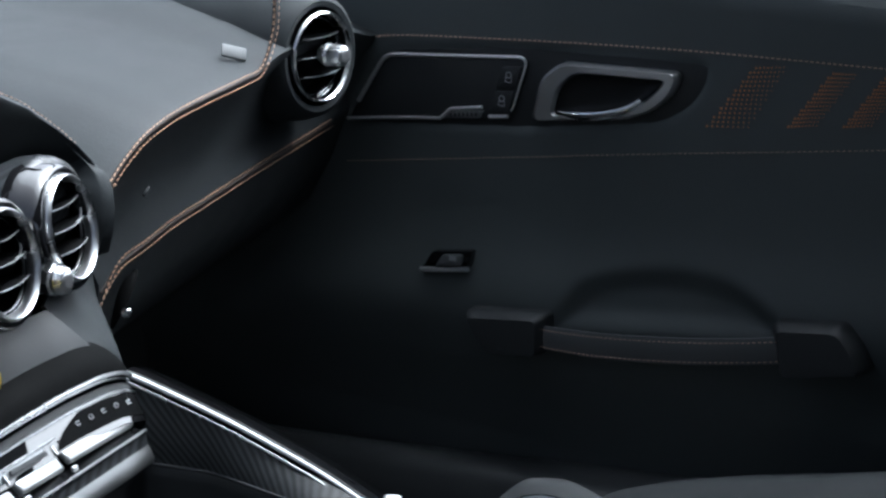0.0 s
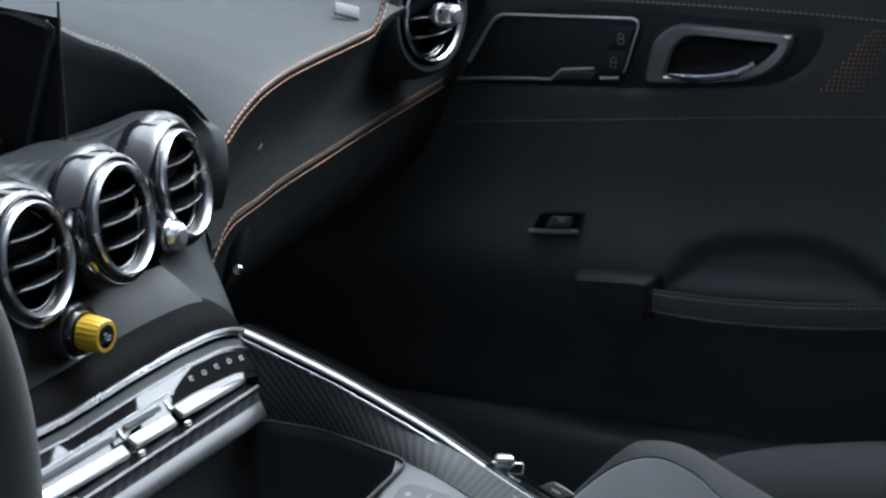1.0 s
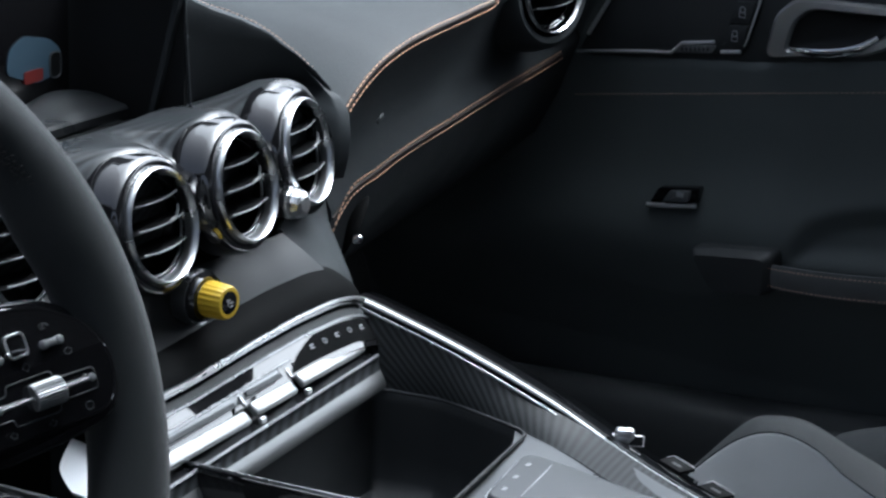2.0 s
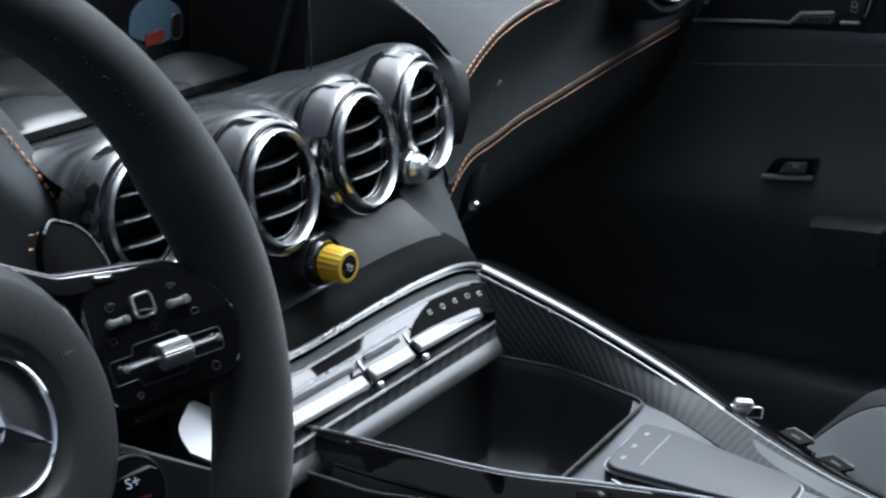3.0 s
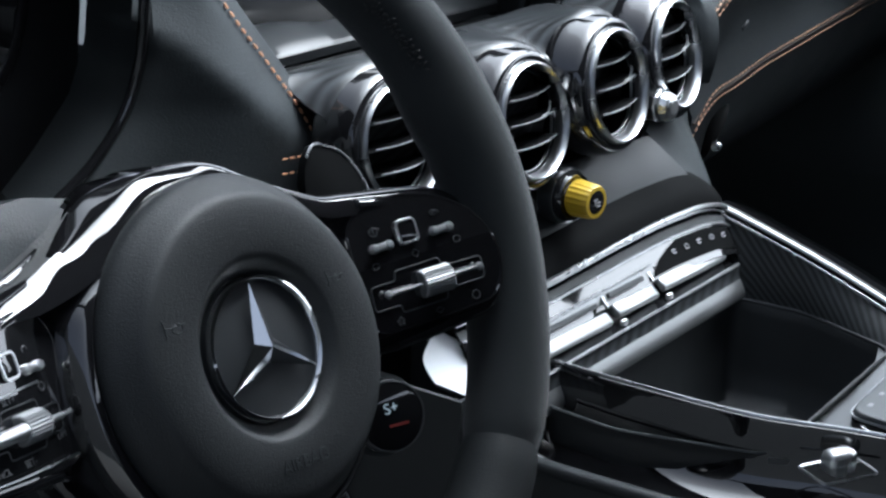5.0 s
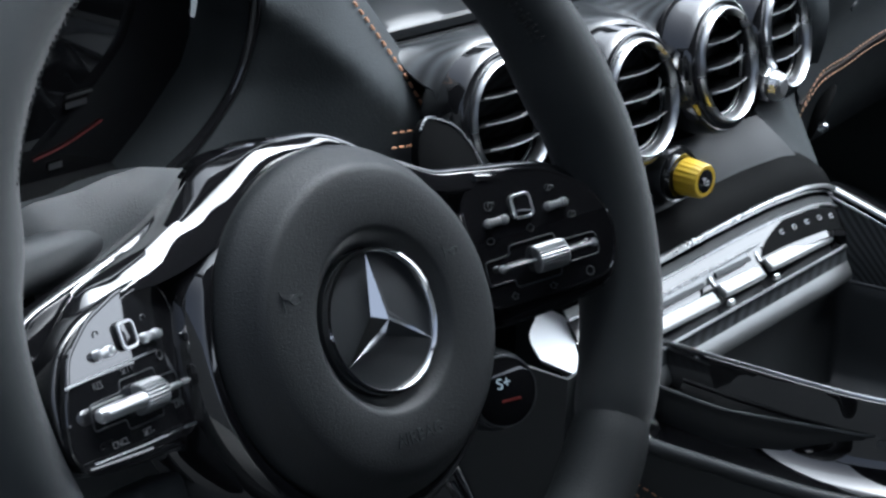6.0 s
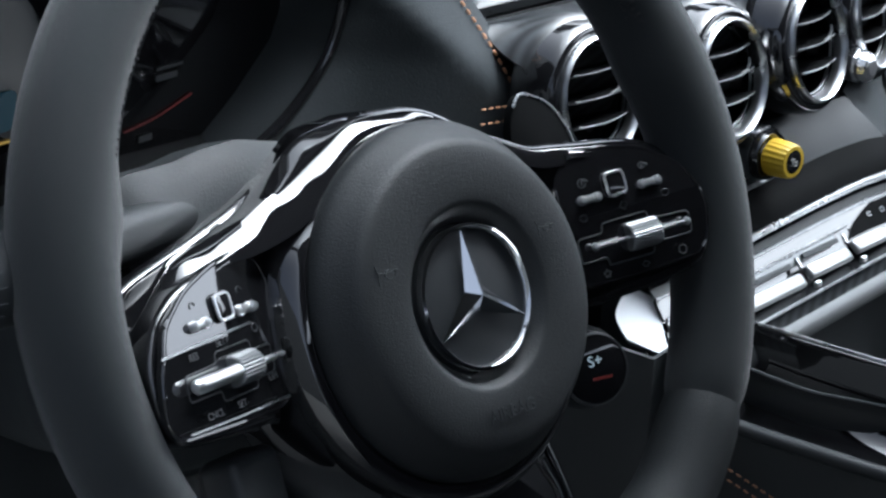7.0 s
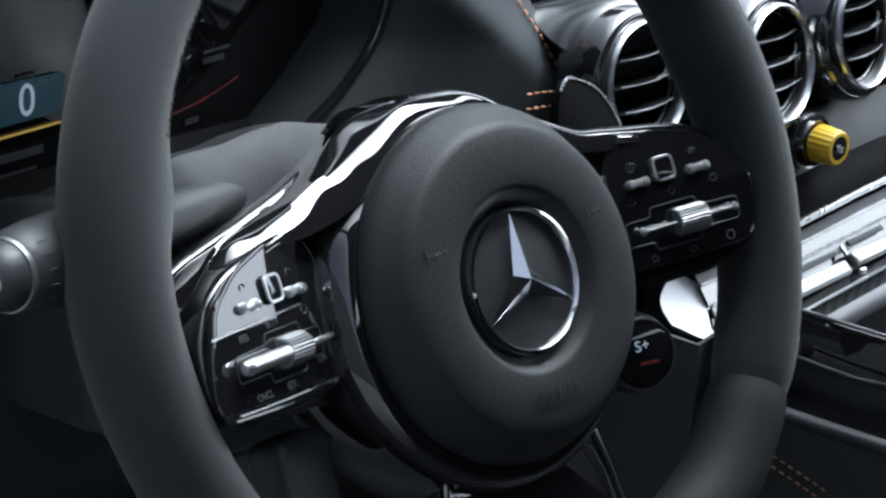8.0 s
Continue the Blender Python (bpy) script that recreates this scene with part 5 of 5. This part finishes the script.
part("stalk_symbol", join(*(tube([(u + 0.0015, v + 0.002, 0.0124) for u, v in line], 0.0003, 5, up=(0, 1, 0.2)) for line in (arch, [(-0.0036, 0.003), (-0.0020, 0.0010), (0.0020, 0.0010), (0.0036, 0.003)], [(0.0, 0.001), (0.0016, 0.0046)], [(-0.0030, -0.0012), (0.0030, -0.0012)]))), M_PRINT, stalk, "white wiper symbol")
part("stalk_symbol", tube([(0.0040 + 0.0020 * math.cos(a), -0.0050 + 0.0018 * math.sin(a), 0.0108 + 0.0008 * math.sin(a)) for a in (math.pi * (-0.1 + 1.2 * q / 8) for q in range(9))], 0.00028, 5, up=(0, 0, 1)), M_PRINT, stalk)
for a, h, w in ((66, -0.0215, 0.0048), (66, -0.0215, 0.0022)):
    loop = []
    for u, v in rounded(rect(w, w), 0.0005, 2):
        b = radians(a) + v / 0.0170
        loop.append((0.0170 * math.cos(b), 0.0170 * math.sin(b), h + u))
    part("stalk_symbol", tube(loop, 0.00028, 5, closed=True, up=(0, 1, 0)), M_PRINT, stalk)
for a in (118, 98, 78, 58, 40):
    b = radians(a)
    part("stalk_tick", tube([(0.0154 * math.cos(b), 0.0154 * math.sin(b), -0.0058), (0.0162 * math.cos(b), 0.0162 * math.sin(b), -0.0095)], 0.00035, 5, up=(0.3, 0.2, 1)), M_PRINT_DIM, stalk)

# ---- steering wheel ----
TILT = radians(24)
M_WHEEL = Matrix.Translation((-0.37, 0, 0.60)) @ Matrix(((1, 0, 0), (0, math.sin(TILT), -math.cos(TILT)), (0, math.cos(TILT), math.sin(TILT)))).to_4x4()
wheel = thing("steering_wheel", "dark suede sports steering wheel with gloss black spokes", "steering wheel", M_WHEEL)


def rim_point(a, r=0.168):
    x, y = r * math.sin(a), 0.022 + r * math.cos(a)
    low = max(0.0, -(y + 0.110))
    return Vector((x, y + low * 0.25, -0.027))


def rim_radius(a):
    d = abs(math.degrees(a))
    return 0.0175 + 0.0012 * math.exp(-((d - 78) / 22) ** 2)


def rim_piece(a0, a1, n, grow=0.0):
    rows = []
    for k in range(n + 1):
        a = a0 + (a1 - a0) * k / n
        c = rim_point(a)
        out = (c - Vector((0, 0.022, -0.027))).normalized()
        r = rim_radius((a + math.pi) % (2 * math.pi) - math.pi) + grow
        taper = 1 - 0.10 * math.exp(-min(k, n - k) * 1.2)
        d = abs(math.degrees((a + math.pi) % (2 * math.pi) - math.pi))
        thumb = 0.30 * math.exp(-((d - 73) / 7) ** 2)          # thumb rest swelling inwards above the spoke
        rows.append([c + out * (r * taper * math.cos(b) * (1 + (thumb if math.cos(b) < 0 else 0) * math.cos(b) ** 2)) + Vector((0, 0, 1.08 * r * taper * math.sin(b))) for b in (2 * math.pi * j / 28 for j in range(28))])
    return grid(rows, close_u=True, cap=True)


part("rim_upper", rim_piece(radians(-126.6), radians(126.6), 120), M_SUEDE, wheel, "charcoal suede rim")
part("rim_lower", rim_piece(radians(126.6), radians(233.4), 52), M_RIM_SHADED, wheel, "lower rim, shade put into its darker colour")
for a0, a1 in ((radians(32), radians(66)), (radians(-66), radians(-32))):
    zig = []
    for k in range(60):
        a = a0 + (a1 - a0) * k / 59
        c = rim_point(a)
        inn = (Vector((0, 0.022, -0.027)) - c).normalized()
        b = radians(38 + (9 if k % 2 else -9))
        r = rim_radius(a) + 0.0003
        zig.append(c + inn * r * math.cos(b) + Vector((0, 0, 1.08 * r * math.sin(b))))
    tagged(part("rim_stitching", stitches(resample(zig, 0.0009), 0.0022, 0.0005, 0.00045), M_THREAD_DARK, wheel, "black cross stitching"), kind="stuff")

# airbag cover
COVER = [(0.0285, -0.0085), (0.0296, -0.0072), (0.0318, -0.0048), (0.0338, -0.0026), (0.0347, -0.0015), (0.0356, -0.0009), (0.0368, -0.0006), (0.041, -0.0002), (0.046, 0.0), (0.052, -0.0003),
         (0.0565, -0.0010), (0.0583, -0.0017), (0.0598, -0.0029), (0.0612, -0.0048), (0.0636, -0.0086), (0.0660, -0.0120), (0.0678, -0.0146), (0.0690, -0.0178), (0.0690, -0.0215), (0.0675, -0.025), (0.064, -0.030)]
part("airbag_cover", moved(lathe(COVER, 96), Matrix.Diagonal((1.005, 1.035, 1, 1))), M_PAD, wheel, "dark grained airbag cover with a crisp badge recess", 60)
part("badge_disc", lathe([(0, -0.0050), (0.0255, -0.0052), (0.0285, -0.0062), (0.0290, -0.009)], 48), M_PLASTIC, wheel, "dark badge recess")
part("badge_ring", lathe([(0.0262, -0.0050), (0.0266, -0.0028), (0.0276, -0.0018), (0.0287, -0.0022), (0.0291, -0.0048)], 64), M_CHROME_BRIGHT, wheel, "chrome badge ring")
bm = bmesh.new()
top_v = bm.verts.new((0, 0, 0.0006))
low_v = bm.verts.new((0, 0, -0.0050))
ring_v = []
for k in range(6):
    a = math.pi / 2 - k * math.pi / 3
    r, z = (0.0268, -0.0030) if k % 2 == 0 else (0.0058, -0.0036)
    ring_v.append(bm.verts.new((r * math.cos(a), r * math.sin(a), z)))
for k in range(6):
    bm.faces.new((top_v, ring_v[k], ring_v[(k + 1) % 6]))
    bm.faces.new((low_v, ring_v[(k + 1) % 6], ring_v[k]))
part("badge", bm, M_CHROME_BRIGHT, wheel, "plain three-armed chrome badge", 5)
part("airbag_word", lettering("AIRBAG", 0.0072, pose(0.0004, -0.0466, 0.0009), 0.0002), M_PLASTIC, wheel, "embossed dark lettering")
for hx, hy, k in ((-0.0440, 0.0192, 1.25), (0.0418, 0.0178, 1.0)):
    bell = [(hx - 0.0042 * k, hy + 0.0034 * k), (hx - 0.0036 * k, hy), (hx - 0.0040 * k, hy - 0.0030 * k)]
    pipe = [(hx - 0.0038 * k, hy + 0.0010 * k), (hx - 0.0010 * k, hy + 0.0002 * k), (hx + 0.0046 * k, hy + 0.0006 * k)]
    loop = [(hx + 0.0012 * k + 0.0021 * k * math.cos(a), hy - 0.0004 * k + 0.0015 * k * math.sin(a)) for a in (2 * math.pi * q / 12 for q in range(12))]
    part("horn_symbol", join(*(tube([(u, v, -0.0001) for u, v in line], 0.00026, 5, closed=line is loop) for line in (bell, pipe, loop))), M_PLASTIC, wheel, "embossed horn symbol")

# gloss hub collar and spokes
rows = []
for k in range(96):
    a = 2 * math.pi * k / 96
    wide = 1 - 0.80 * max(0.0, min(1.0, (math.sin(a) - 0.45) / 0.25))
    rows.append([((0.0675 + r * wide) * math.cos(a), (0.0698 + r * wide) * math.sin(a), z - 0.004 * (1 - wide)) for r, z in ((0, -0.034), (0.0012, -0.0225), (0.0022, -0.0200), (0.0042, -0.0192), (0.0075, -0.0212), (0.0110, -0.0258), (0.0140, -0.0325), (0.0160, -0.041), (0.0170, -0.052), (0.0155, -0.066))])
part("hub_collar", grid(rows, close_v=True), M_GLOSS, wheel, "gloss black hub collar", 60)
# swept shoulder over the spokes: outer edge, crease, inner edge
SH_O = [(0.162, -0.014, -0.058), (0.157, 0.006, -0.058), (0.142, 0.023, -0.058), (0.1119, 0.0375, -0.058), (0.1023, 0.0423, -0.058), (0.0841, 0.0480, -0.058), (0.0636, 0.0546, -0.058), (0.0478, 0.0636, -0.058), (0.0365, 0.0715, -0.058), (0.0253, 0.0780, -0.058), (0.0105, 0.0792, -0.058), (0, 0.0796, -0.058)]
SH_C = [(0.160, -0.014, -0.042), (0.156, 0.004, -0.040), (0.1430, 0.019, -0.040), (0.1236, 0.0325, -0.040), (0.1102, 0.0430, -0.0365), (0.0955, 0.0469, -0.0365), (0.0807, 0.0502, -0.0372), (0.0648, 0.0559, -0.0385), (0.0501, 0.0661, -0.0410), (0.0373, 0.0738, -0.0415), (0.0164, 0.0776, -0.0385), (0, 0.0780, -0.0375)]
SH_D = [(0.158, -0.014, -0.037), (0.154, 0.0035, -0.0365), (0.142, 0.0175, -0.036), (0.128, 0.0305, -0.035), (0.1145, 0.0418, -0.0325), (0.0975, 0.0446, -0.0318), (0.0815, 0.0496, -0.0315), (0.0668, 0.0556, -0.0312), (0.0530, 0.0598, -0.0312), (0.0362, 0.0674, -0.0312), (0.0180, 0.0756, -0.0318), (0, 0.0766, -0.0320)]
SH_I = [(0.152, -0.014, -0.030), (0.149, 0.002, -0.029), (0.140, 0.0144, -0.0275), (0.1300, 0.0245, -0.0265), (0.1150, 0.0345, -0.0262), (0.0992, 0.0383, -0.0262), (0.0825, 0.0392, -0.0245), (0.0636, 0.0430, -0.0236), (0.0478, 0.0494, -0.0238), (0.0355, 0.0594, -0.0252), (0.0190, 0.0692, -0.0270), (0, 0.0718, -0.0276)]
# passenger side: shaped to fit the camera's view, a narrow bright roll above the pad that dives under the cover
SH_R = [(0.158, -0.010, -0.034), (0.157, 0.010, -0.033), (0.152, 0.0268, -0.033), (0.140, 0.0370, -0.033), (0.122, 0.0412, -0.034), (0.105, 0.0437, -0.035), (0.090, 0.0460, -0.036), (0.075, 0.0486, -0.037), (0.060, 0.0555, -0.038), (0.042, 0.0650, -0.0395), (0.022, 0.0752, -0.0385)]
both = lambda p, o: smooth_line([Vector(q) + Vector(o) for q in SH_R] + [Vector(p[-1])] + [Vector((-q[0], q[1], q[2])) for q in p[-2::-1]], 10)
rows = []
for a, c, d, b in zip(both(SH_O, (0.001, -0.0015, -0.021)), both(SH_C, (0, 0, 0)), both(SH_D, (0, -0.0020, 0.0055)), both(SH_I, (-0.001, -0.0085, 0.0075))):
    rows.append([Vector((a.x * 0.95, a.y - 0.007, a.z - 0.008)), a, a.lerp(c, 0.5) + Vector((0, 0, 0.0025)), a.lerp(c, 0.85) + Vector((0, 0, 0.0014)), c, c.lerp(d, 0.15) + Vector((0, 0, 0.0003)), c.lerp(d, 0.6), d, d.lerp(b, 0.15) + Vector((0, 0, 0.0002)), d.lerp(b, 0.55) + Vector((0, 0, 0.0003)), d.lerp(b, 0.92), b, b - Vector((0, 0, 0.006))])
part("hub_shoulder", sheet([[tuple(q) for q in r] for r in rows], 0.0015, (0, 0, 1)), M_GLOSS, wheel, "gloss black shoulder sweeping over the spokes", 40)
R_OUT = [(0.040, 0.060), (0.064, 0.0505), (0.085, 0.0445), (0.103, 0.0408), (0.128, 0.0352), (0.1425, 0.0265), (0.1520, 0.011), (0.1520, -0.008), (0.1440, -0.0195), (0.120, -0.0225), (0.085, -0.0235), (0.062, -0.035), (0.040, -0.055)]
for sx in (1, -1):
    out = [(sx * x, y) for x, y in R_OUT][::sx]
    bm = plate(rounded(out, 0.007, 4), 0.013, 0.0035, 3)
    for v in bm.verts:
        r = abs(v.co.x)
        v.co.z += -0.040 + max(0.0, r - 0.085) * 0.23 - (0.012 if r < 0.089 else 0)
    sp = part("spoke", bm, M_GLOSS, wheel, "gloss black spoke", 45)
    bm = plate(rounded([(sx * x * 1.02, y * (1.10 if sx < 0 else 1.03) + 0.0015) for x, y in R_OUT][::sx], 0.008, 4), 0.010, 0.003, 3)
    for v in bm.verts:
        v.co.z += -0.062 + max(0.0, abs(v.co.x) - 0.085) * 0.18
    part("spoke_shell", bm, M_GLOSS, wheel, "gloss black rear spoke shell", 45)
    # control pad on the spoke; its own plane leans towards the driver outwards
    pm = pose(sx * 0.113, 0.010, -0.0195, -4.0, -sx * 17.0, 0)
    P_OUT = [(-0.0335, 0.0210), (-0.0270, 0.0280), (-0.010, 0.0312), (0.0115, 0.0262), (0.0285, 0.0150), (0.0362, -0.001), (0.0350, -0.0150), (0.0285, -0.0240), (-0.006, -0.0252), (-0.0290, -0.0245), (-0.0345, -0.0180)]
    if sx < 0:
        P_OUT = [(-0.0375, 0.0235), (-0.0300, 0.0315), (-0.010, 0.0305), (0.0130, 0.0240), (0.0300, 0.0135), (0.0385, -0.004), (0.0410, -0.0185), (0.0360, -0.0262), (0.0, -0.0280), (-0.0330, -0.0285), (-0.0385, -0.0195)]
    mir = lambda pts: [(sx * x, y) for x, y in pts][::sx]
    fold = lambda y: 0.11 * min(0.0, y - 0.0035)          # the lower half of the pad tips down along a ridge
    bm = plate(rounded(mir(P_OUT), 0.006, 4), 0.0035, 0.001, 2)
    bmesh.ops.bisect_plane(bm, geom=bm.verts[:] + bm.edges[:] + bm.faces[:], plane_co=(0, 0.0035, 0), plane_no=(0, 1, 0))
    for v in bm.verts:
        v.co.z += fold(v.co.y)
    pad = part("control_pad", moved(bm, pm @ pose(0, 0, -0.002)), M_GLOSS, wheel, "gloss black button pad", 3)
    part("pad_outline", moved(tube([(q[0], q[1], 0.0010 + fold(q[1])) for q in rounded(mir(P_OUT), 0.006, 4)], 0.0007, 6, closed=True), pm), M_GLOSS, pad)
    sq = rounded(rect(0.0090, 0.0096), 0.0024, 4)
    part("touch_button", moved(plate(sq, 0.0022, 0.0006), pm @ pose(-sx * 0.0055, 0.0142, 0.0010)), M_GLOSS, pad, "square touch button")
    part("button_frame", moved(tube([(q[0], q[1], 0.003) for q in sq], 0.0007, 6, closed=True), pm @ pose(-sx * 0.0055, 0.0142, 0)), M_WHITE_SATIN, pad, "satin chrome button frame")
    for bx in (-0.0190, 0.0108):
        bar = join(block(0.0085, 0.0034, 0.0030, 0.0012, 2), *(moved(lathe([(0, 0.0022), (0.0014, 0.0018), (0.0021, 0.0004), (0.0021, -0.0014)], 14), pose(e * 0.0036, 0, 0.0006)) for e in (-1, 1)))
        part("rocker_button", moved(bar, pm @ pose(sx * bx, 0.0107, 0.0022)), M_WHITE_SATIN, pad, "satin chrome rocker with rounded ends")
        part("pad_symbol", moved(tube([(0.0016 * math.cos(a), 0.0014 * math.sin(a), 0) for a in (math.pi * q / 6 for q in range(8))], 0.00025, 5), pm @ pose(sx * bx, 0.0178, 0.0017)), M_PRINT_DIM, pad)
    fr = rounded([(-0.029, -0.0045), (-0.0165, -0.0045), (-0.0165, -0.0005), (0.0062, -0.0005), (0.0062, -0.0045), (0.026, -0.0050), (0.026, -0.0145), (0.0062, -0.0145), (0.0062, -0.0185), (-0.0165, -0.0185), (-0.0165, -0.0150), (-0.029, -0.0150)], 0.002, 3)
    part("slider_frame", moved(tube([(sx * q[0], q[1], 0.0014 + fold(q[1])) for q in fr], 0.00045, 5, closed=True), pm), M_PLASTIC, pad)
    if sx > 0:
        rod = join(tube([(x, -0.0094, 0.0030) for x in (-0.0225, -0.012, 0.012, 0.0225)], 0.0009, 8), *(moved(lathe([(0, 0.0018), (0.0012, 0.0014), (0.0018, 0.0), (0.0012, -0.0014)], 14), pose(x, -0.0094, 0.0030)) for x in (-0.0228, 0.0228)))
    else:
        rod = join(tube([(x, -0.0096, 0.0042) for x in (-0.0245, -0.0225, -0.012, 0.010)], 0.0029, 14), tube([(x, -0.0096, 0.0040) for x in (0.010, 0.020, 0.0305)], 0.0012, 10), moved(lathe([(0, 0.0030), (0.0018, 0.0025), (0.0029, 0.0008), (0.0029, -0.001)], 16), pose(-0.0245, -0.0096, 0.0042, 0, -90, 0)))
    part("slider_rod", moved(rod, pm), M_WHITE_SATIN, pad, "satin chrome slider rod")
    rows = [[(x, r * (1 + 0.035 * math.cos(26 * a)) * math.cos(a), r * (1 + 0.035 * math.cos(26 * a)) * math.sin(a)) for a in (2 * math.pi * j / 104 for j in range(104))] for x, r in ((-0.0076, 0.0036), (-0.0074, 0.0052), (-0.0068, 0.0058), (0.0068, 0.0058), (0.0074, 0.0052), (0.0076, 0.0036))]
    part("scroll_roller", moved(grid(rows, close_u=True, cap=True), pm @ pose((0.0012 if sx > 0 else 0.0075), -0.0094, 0.0014)), M_SILVER, pad, "ridged silver scroll roller")
    if sx < 0:
        for word, bx, by in (("RES", 0.0190, 0.0005), ("SET+", 0.0, 0.0022), ("LIM", -0.0235, -0.0165), ("CNCL", 0.0165, -0.0215), ("SET-", -0.0010, -0.0215)):
            part("pad_word", lettering(word, 0.0038, pm @ pose(sx * bx, by, 0.0017), 0.0001), M_PRINT_DIM, pad, "dim grey lettering")
        ring = [(-sx * 0.0215 + 0.0017 * math.cos(a), 0.0030 + 0.0017 * math.sin(a), 0.0017) for a in (2 * math.pi * k / 14 for k in range(14))]
        part("pad_symbol", moved(tube(ring, 0.0003, 5, closed=True), pm), M_PRINT_DIM, pad)
        # Chrome lines put in the reflections along the pad's step and lower edge.
        part("pad_gleam_line", moved(tube([(sx * x, y, 0.0017) for x, y in ((0.0375, 0.0035), (0.010, 0.0045), (-0.020, 0.0052))], 0.0005, 6), pm), M_CHROME, pad, "thin chrome line standing in for a gleaming edge")
        part("pad_gleam_line", moved(tube([(sx * x, y, 0.0015) for x, y in ((0.034, -0.0248), (0.005, -0.0255), (-0.030, -0.0255))], 0.0005, 6), pm), M_CHROME, pad, "thin chrome line standing in for a gleaming edge")
    else:
        for n, (bx, by) in enumerate(((-0.020, -0.0215), (-0.001, -0.0220), (0.018, -0.0205), (-0.024, 0.0035), (-0.004, 0.0042), (0.017, 0.0048), (-0.0205, 0.0178), (0.0095, 0.0185))):
            k = (10, 4, 12, 7, 4, 9, 12, 5)[n]
            pts = []
            for q in range(k):
                a = math.pi / 2 + 2 * math.pi * q / k
                r = 0.0019 * (0.5 if n == 0 and q % 2 else 1.0)
                pts.append((sx * bx + r * math.cos(a), by + r * (0.75 if n % 2 else 1.0) * math.sin(a), 0.0017))
            part("pad_symbol", moved(tube(pts, 0.00022, 5, closed=True), pm), M_PLASTIC, pad)
    # shift paddle behind the spoke
    pd = smooth_line([(sx * 0.118, 0.045, 0), (sx * 0.128, 0.0675, 0), (sx * 0.139, 0.0665, 0), (sx * 0.149, 0.0595, 0), (sx * 0.156, 0.045, 0), (sx * 0.158, 0.025, 0), (sx * 0.158, 0.0, 0), (sx * 0.160, -0.02, 0), (sx * 0.12, -0.015, 0)], 4, closed=True)
    pdl = part("shift_paddle", moved(plate([(q.x, q.y) for q in pd][::sx], 0.005, 0.0018), pose(0, 0, -0.091 if sx > 0 else -0.072) @ Matrix.Diagonal((1 if sx > 0 else 0.92, 1, 1, 1))), M_INK, wheel, "black shift paddle")
    # Chrome tube stands in for the highlight along the paddle's rim.
    if sx > 0:
        part("paddle_rim_glint", tube([(q.x, q.y, -0.0862) for q in pd[3:20]], 0.0007, 6), M_CHROME, pdl)

# lower spoke with chrome edges
low_out = [(-0.040, -0.060), (0.040, -0.060), (0.048, -0.085), (0.056, -0.140), (-0.056, -0.140), (-0.048, -0.085)]
part("lower_spoke", moved(plate(rounded(low_out, 0.006, 4), 0.010, 0.003), pose(0, 0, -0.040)), M_GLOSS, wheel, "gloss black lower spoke")
for sx in (-1, 1):
    for o in (0.0, 0.0045):
        part("spoke_chrome", tube([(sx * (0.0415 - o), -0.066 - 2 * o, -0.0285), (sx * (0.0470 - o), -0.088, -0.0290), (sx * (0.0555 - o), -0.135, -0.0295)], 0.0010, 6), M_CHROME_BRIGHT, wheel, "chrome spoke edge")

# drive mode dials below the spokes
for sx in (1,):
    dm = pose(sx * 0.0785, -0.0480, -0.0300, 4, -sx * 20, 0)
    dial = part("mode_dial", moved(lathe([(0.0, 0.0035), (0.0125, 0.0033), (0.0145, 0.0026), (0.0155, 0.0), (0.0160, -0.012), (0.0150, -0.02)], 40), dm), M_GLOSS, wheel, "round black drive mode dial")
    part("dial_ring", moved(lathe([(0.0144, 0.0030), (0.0150, 0.0030), (0.0156, 0.0010), (0.0150, 0.0)], 40), dm), M_PRINT_DIM, dial, "dark chrome ring")
    part("dial_skirt", moved(lathe([(0.0158, -0.004), (0.0176, -0.007), (0.0180, -0.014), (0.016, -0.022)], 40), dm), M_PLASTIC, dial)
    if sx > 0:
        part("mode_letters", lettering("S+", 0.0066, dm @ pose(0.0, 0.0035, 0.0037)), M_LCD_WHITE, dial, "lit white letters")
        part("mode_bar", moved(block(0.009, 0.0012, 0.0002, 0, 1), dm @ pose(0.002, -0.004, 0.0037, 0, 0, -4)), M_LCD_RED, dial, "dim red bar")
bm = block(0.030, 0.052, 0.020, 0.005, 3, pose(-0.099, -0.058, -0.046, 0, 14, 0))
part("display_button_block", bm, M_PLASTIC, wheel, "dark block of display buttons")
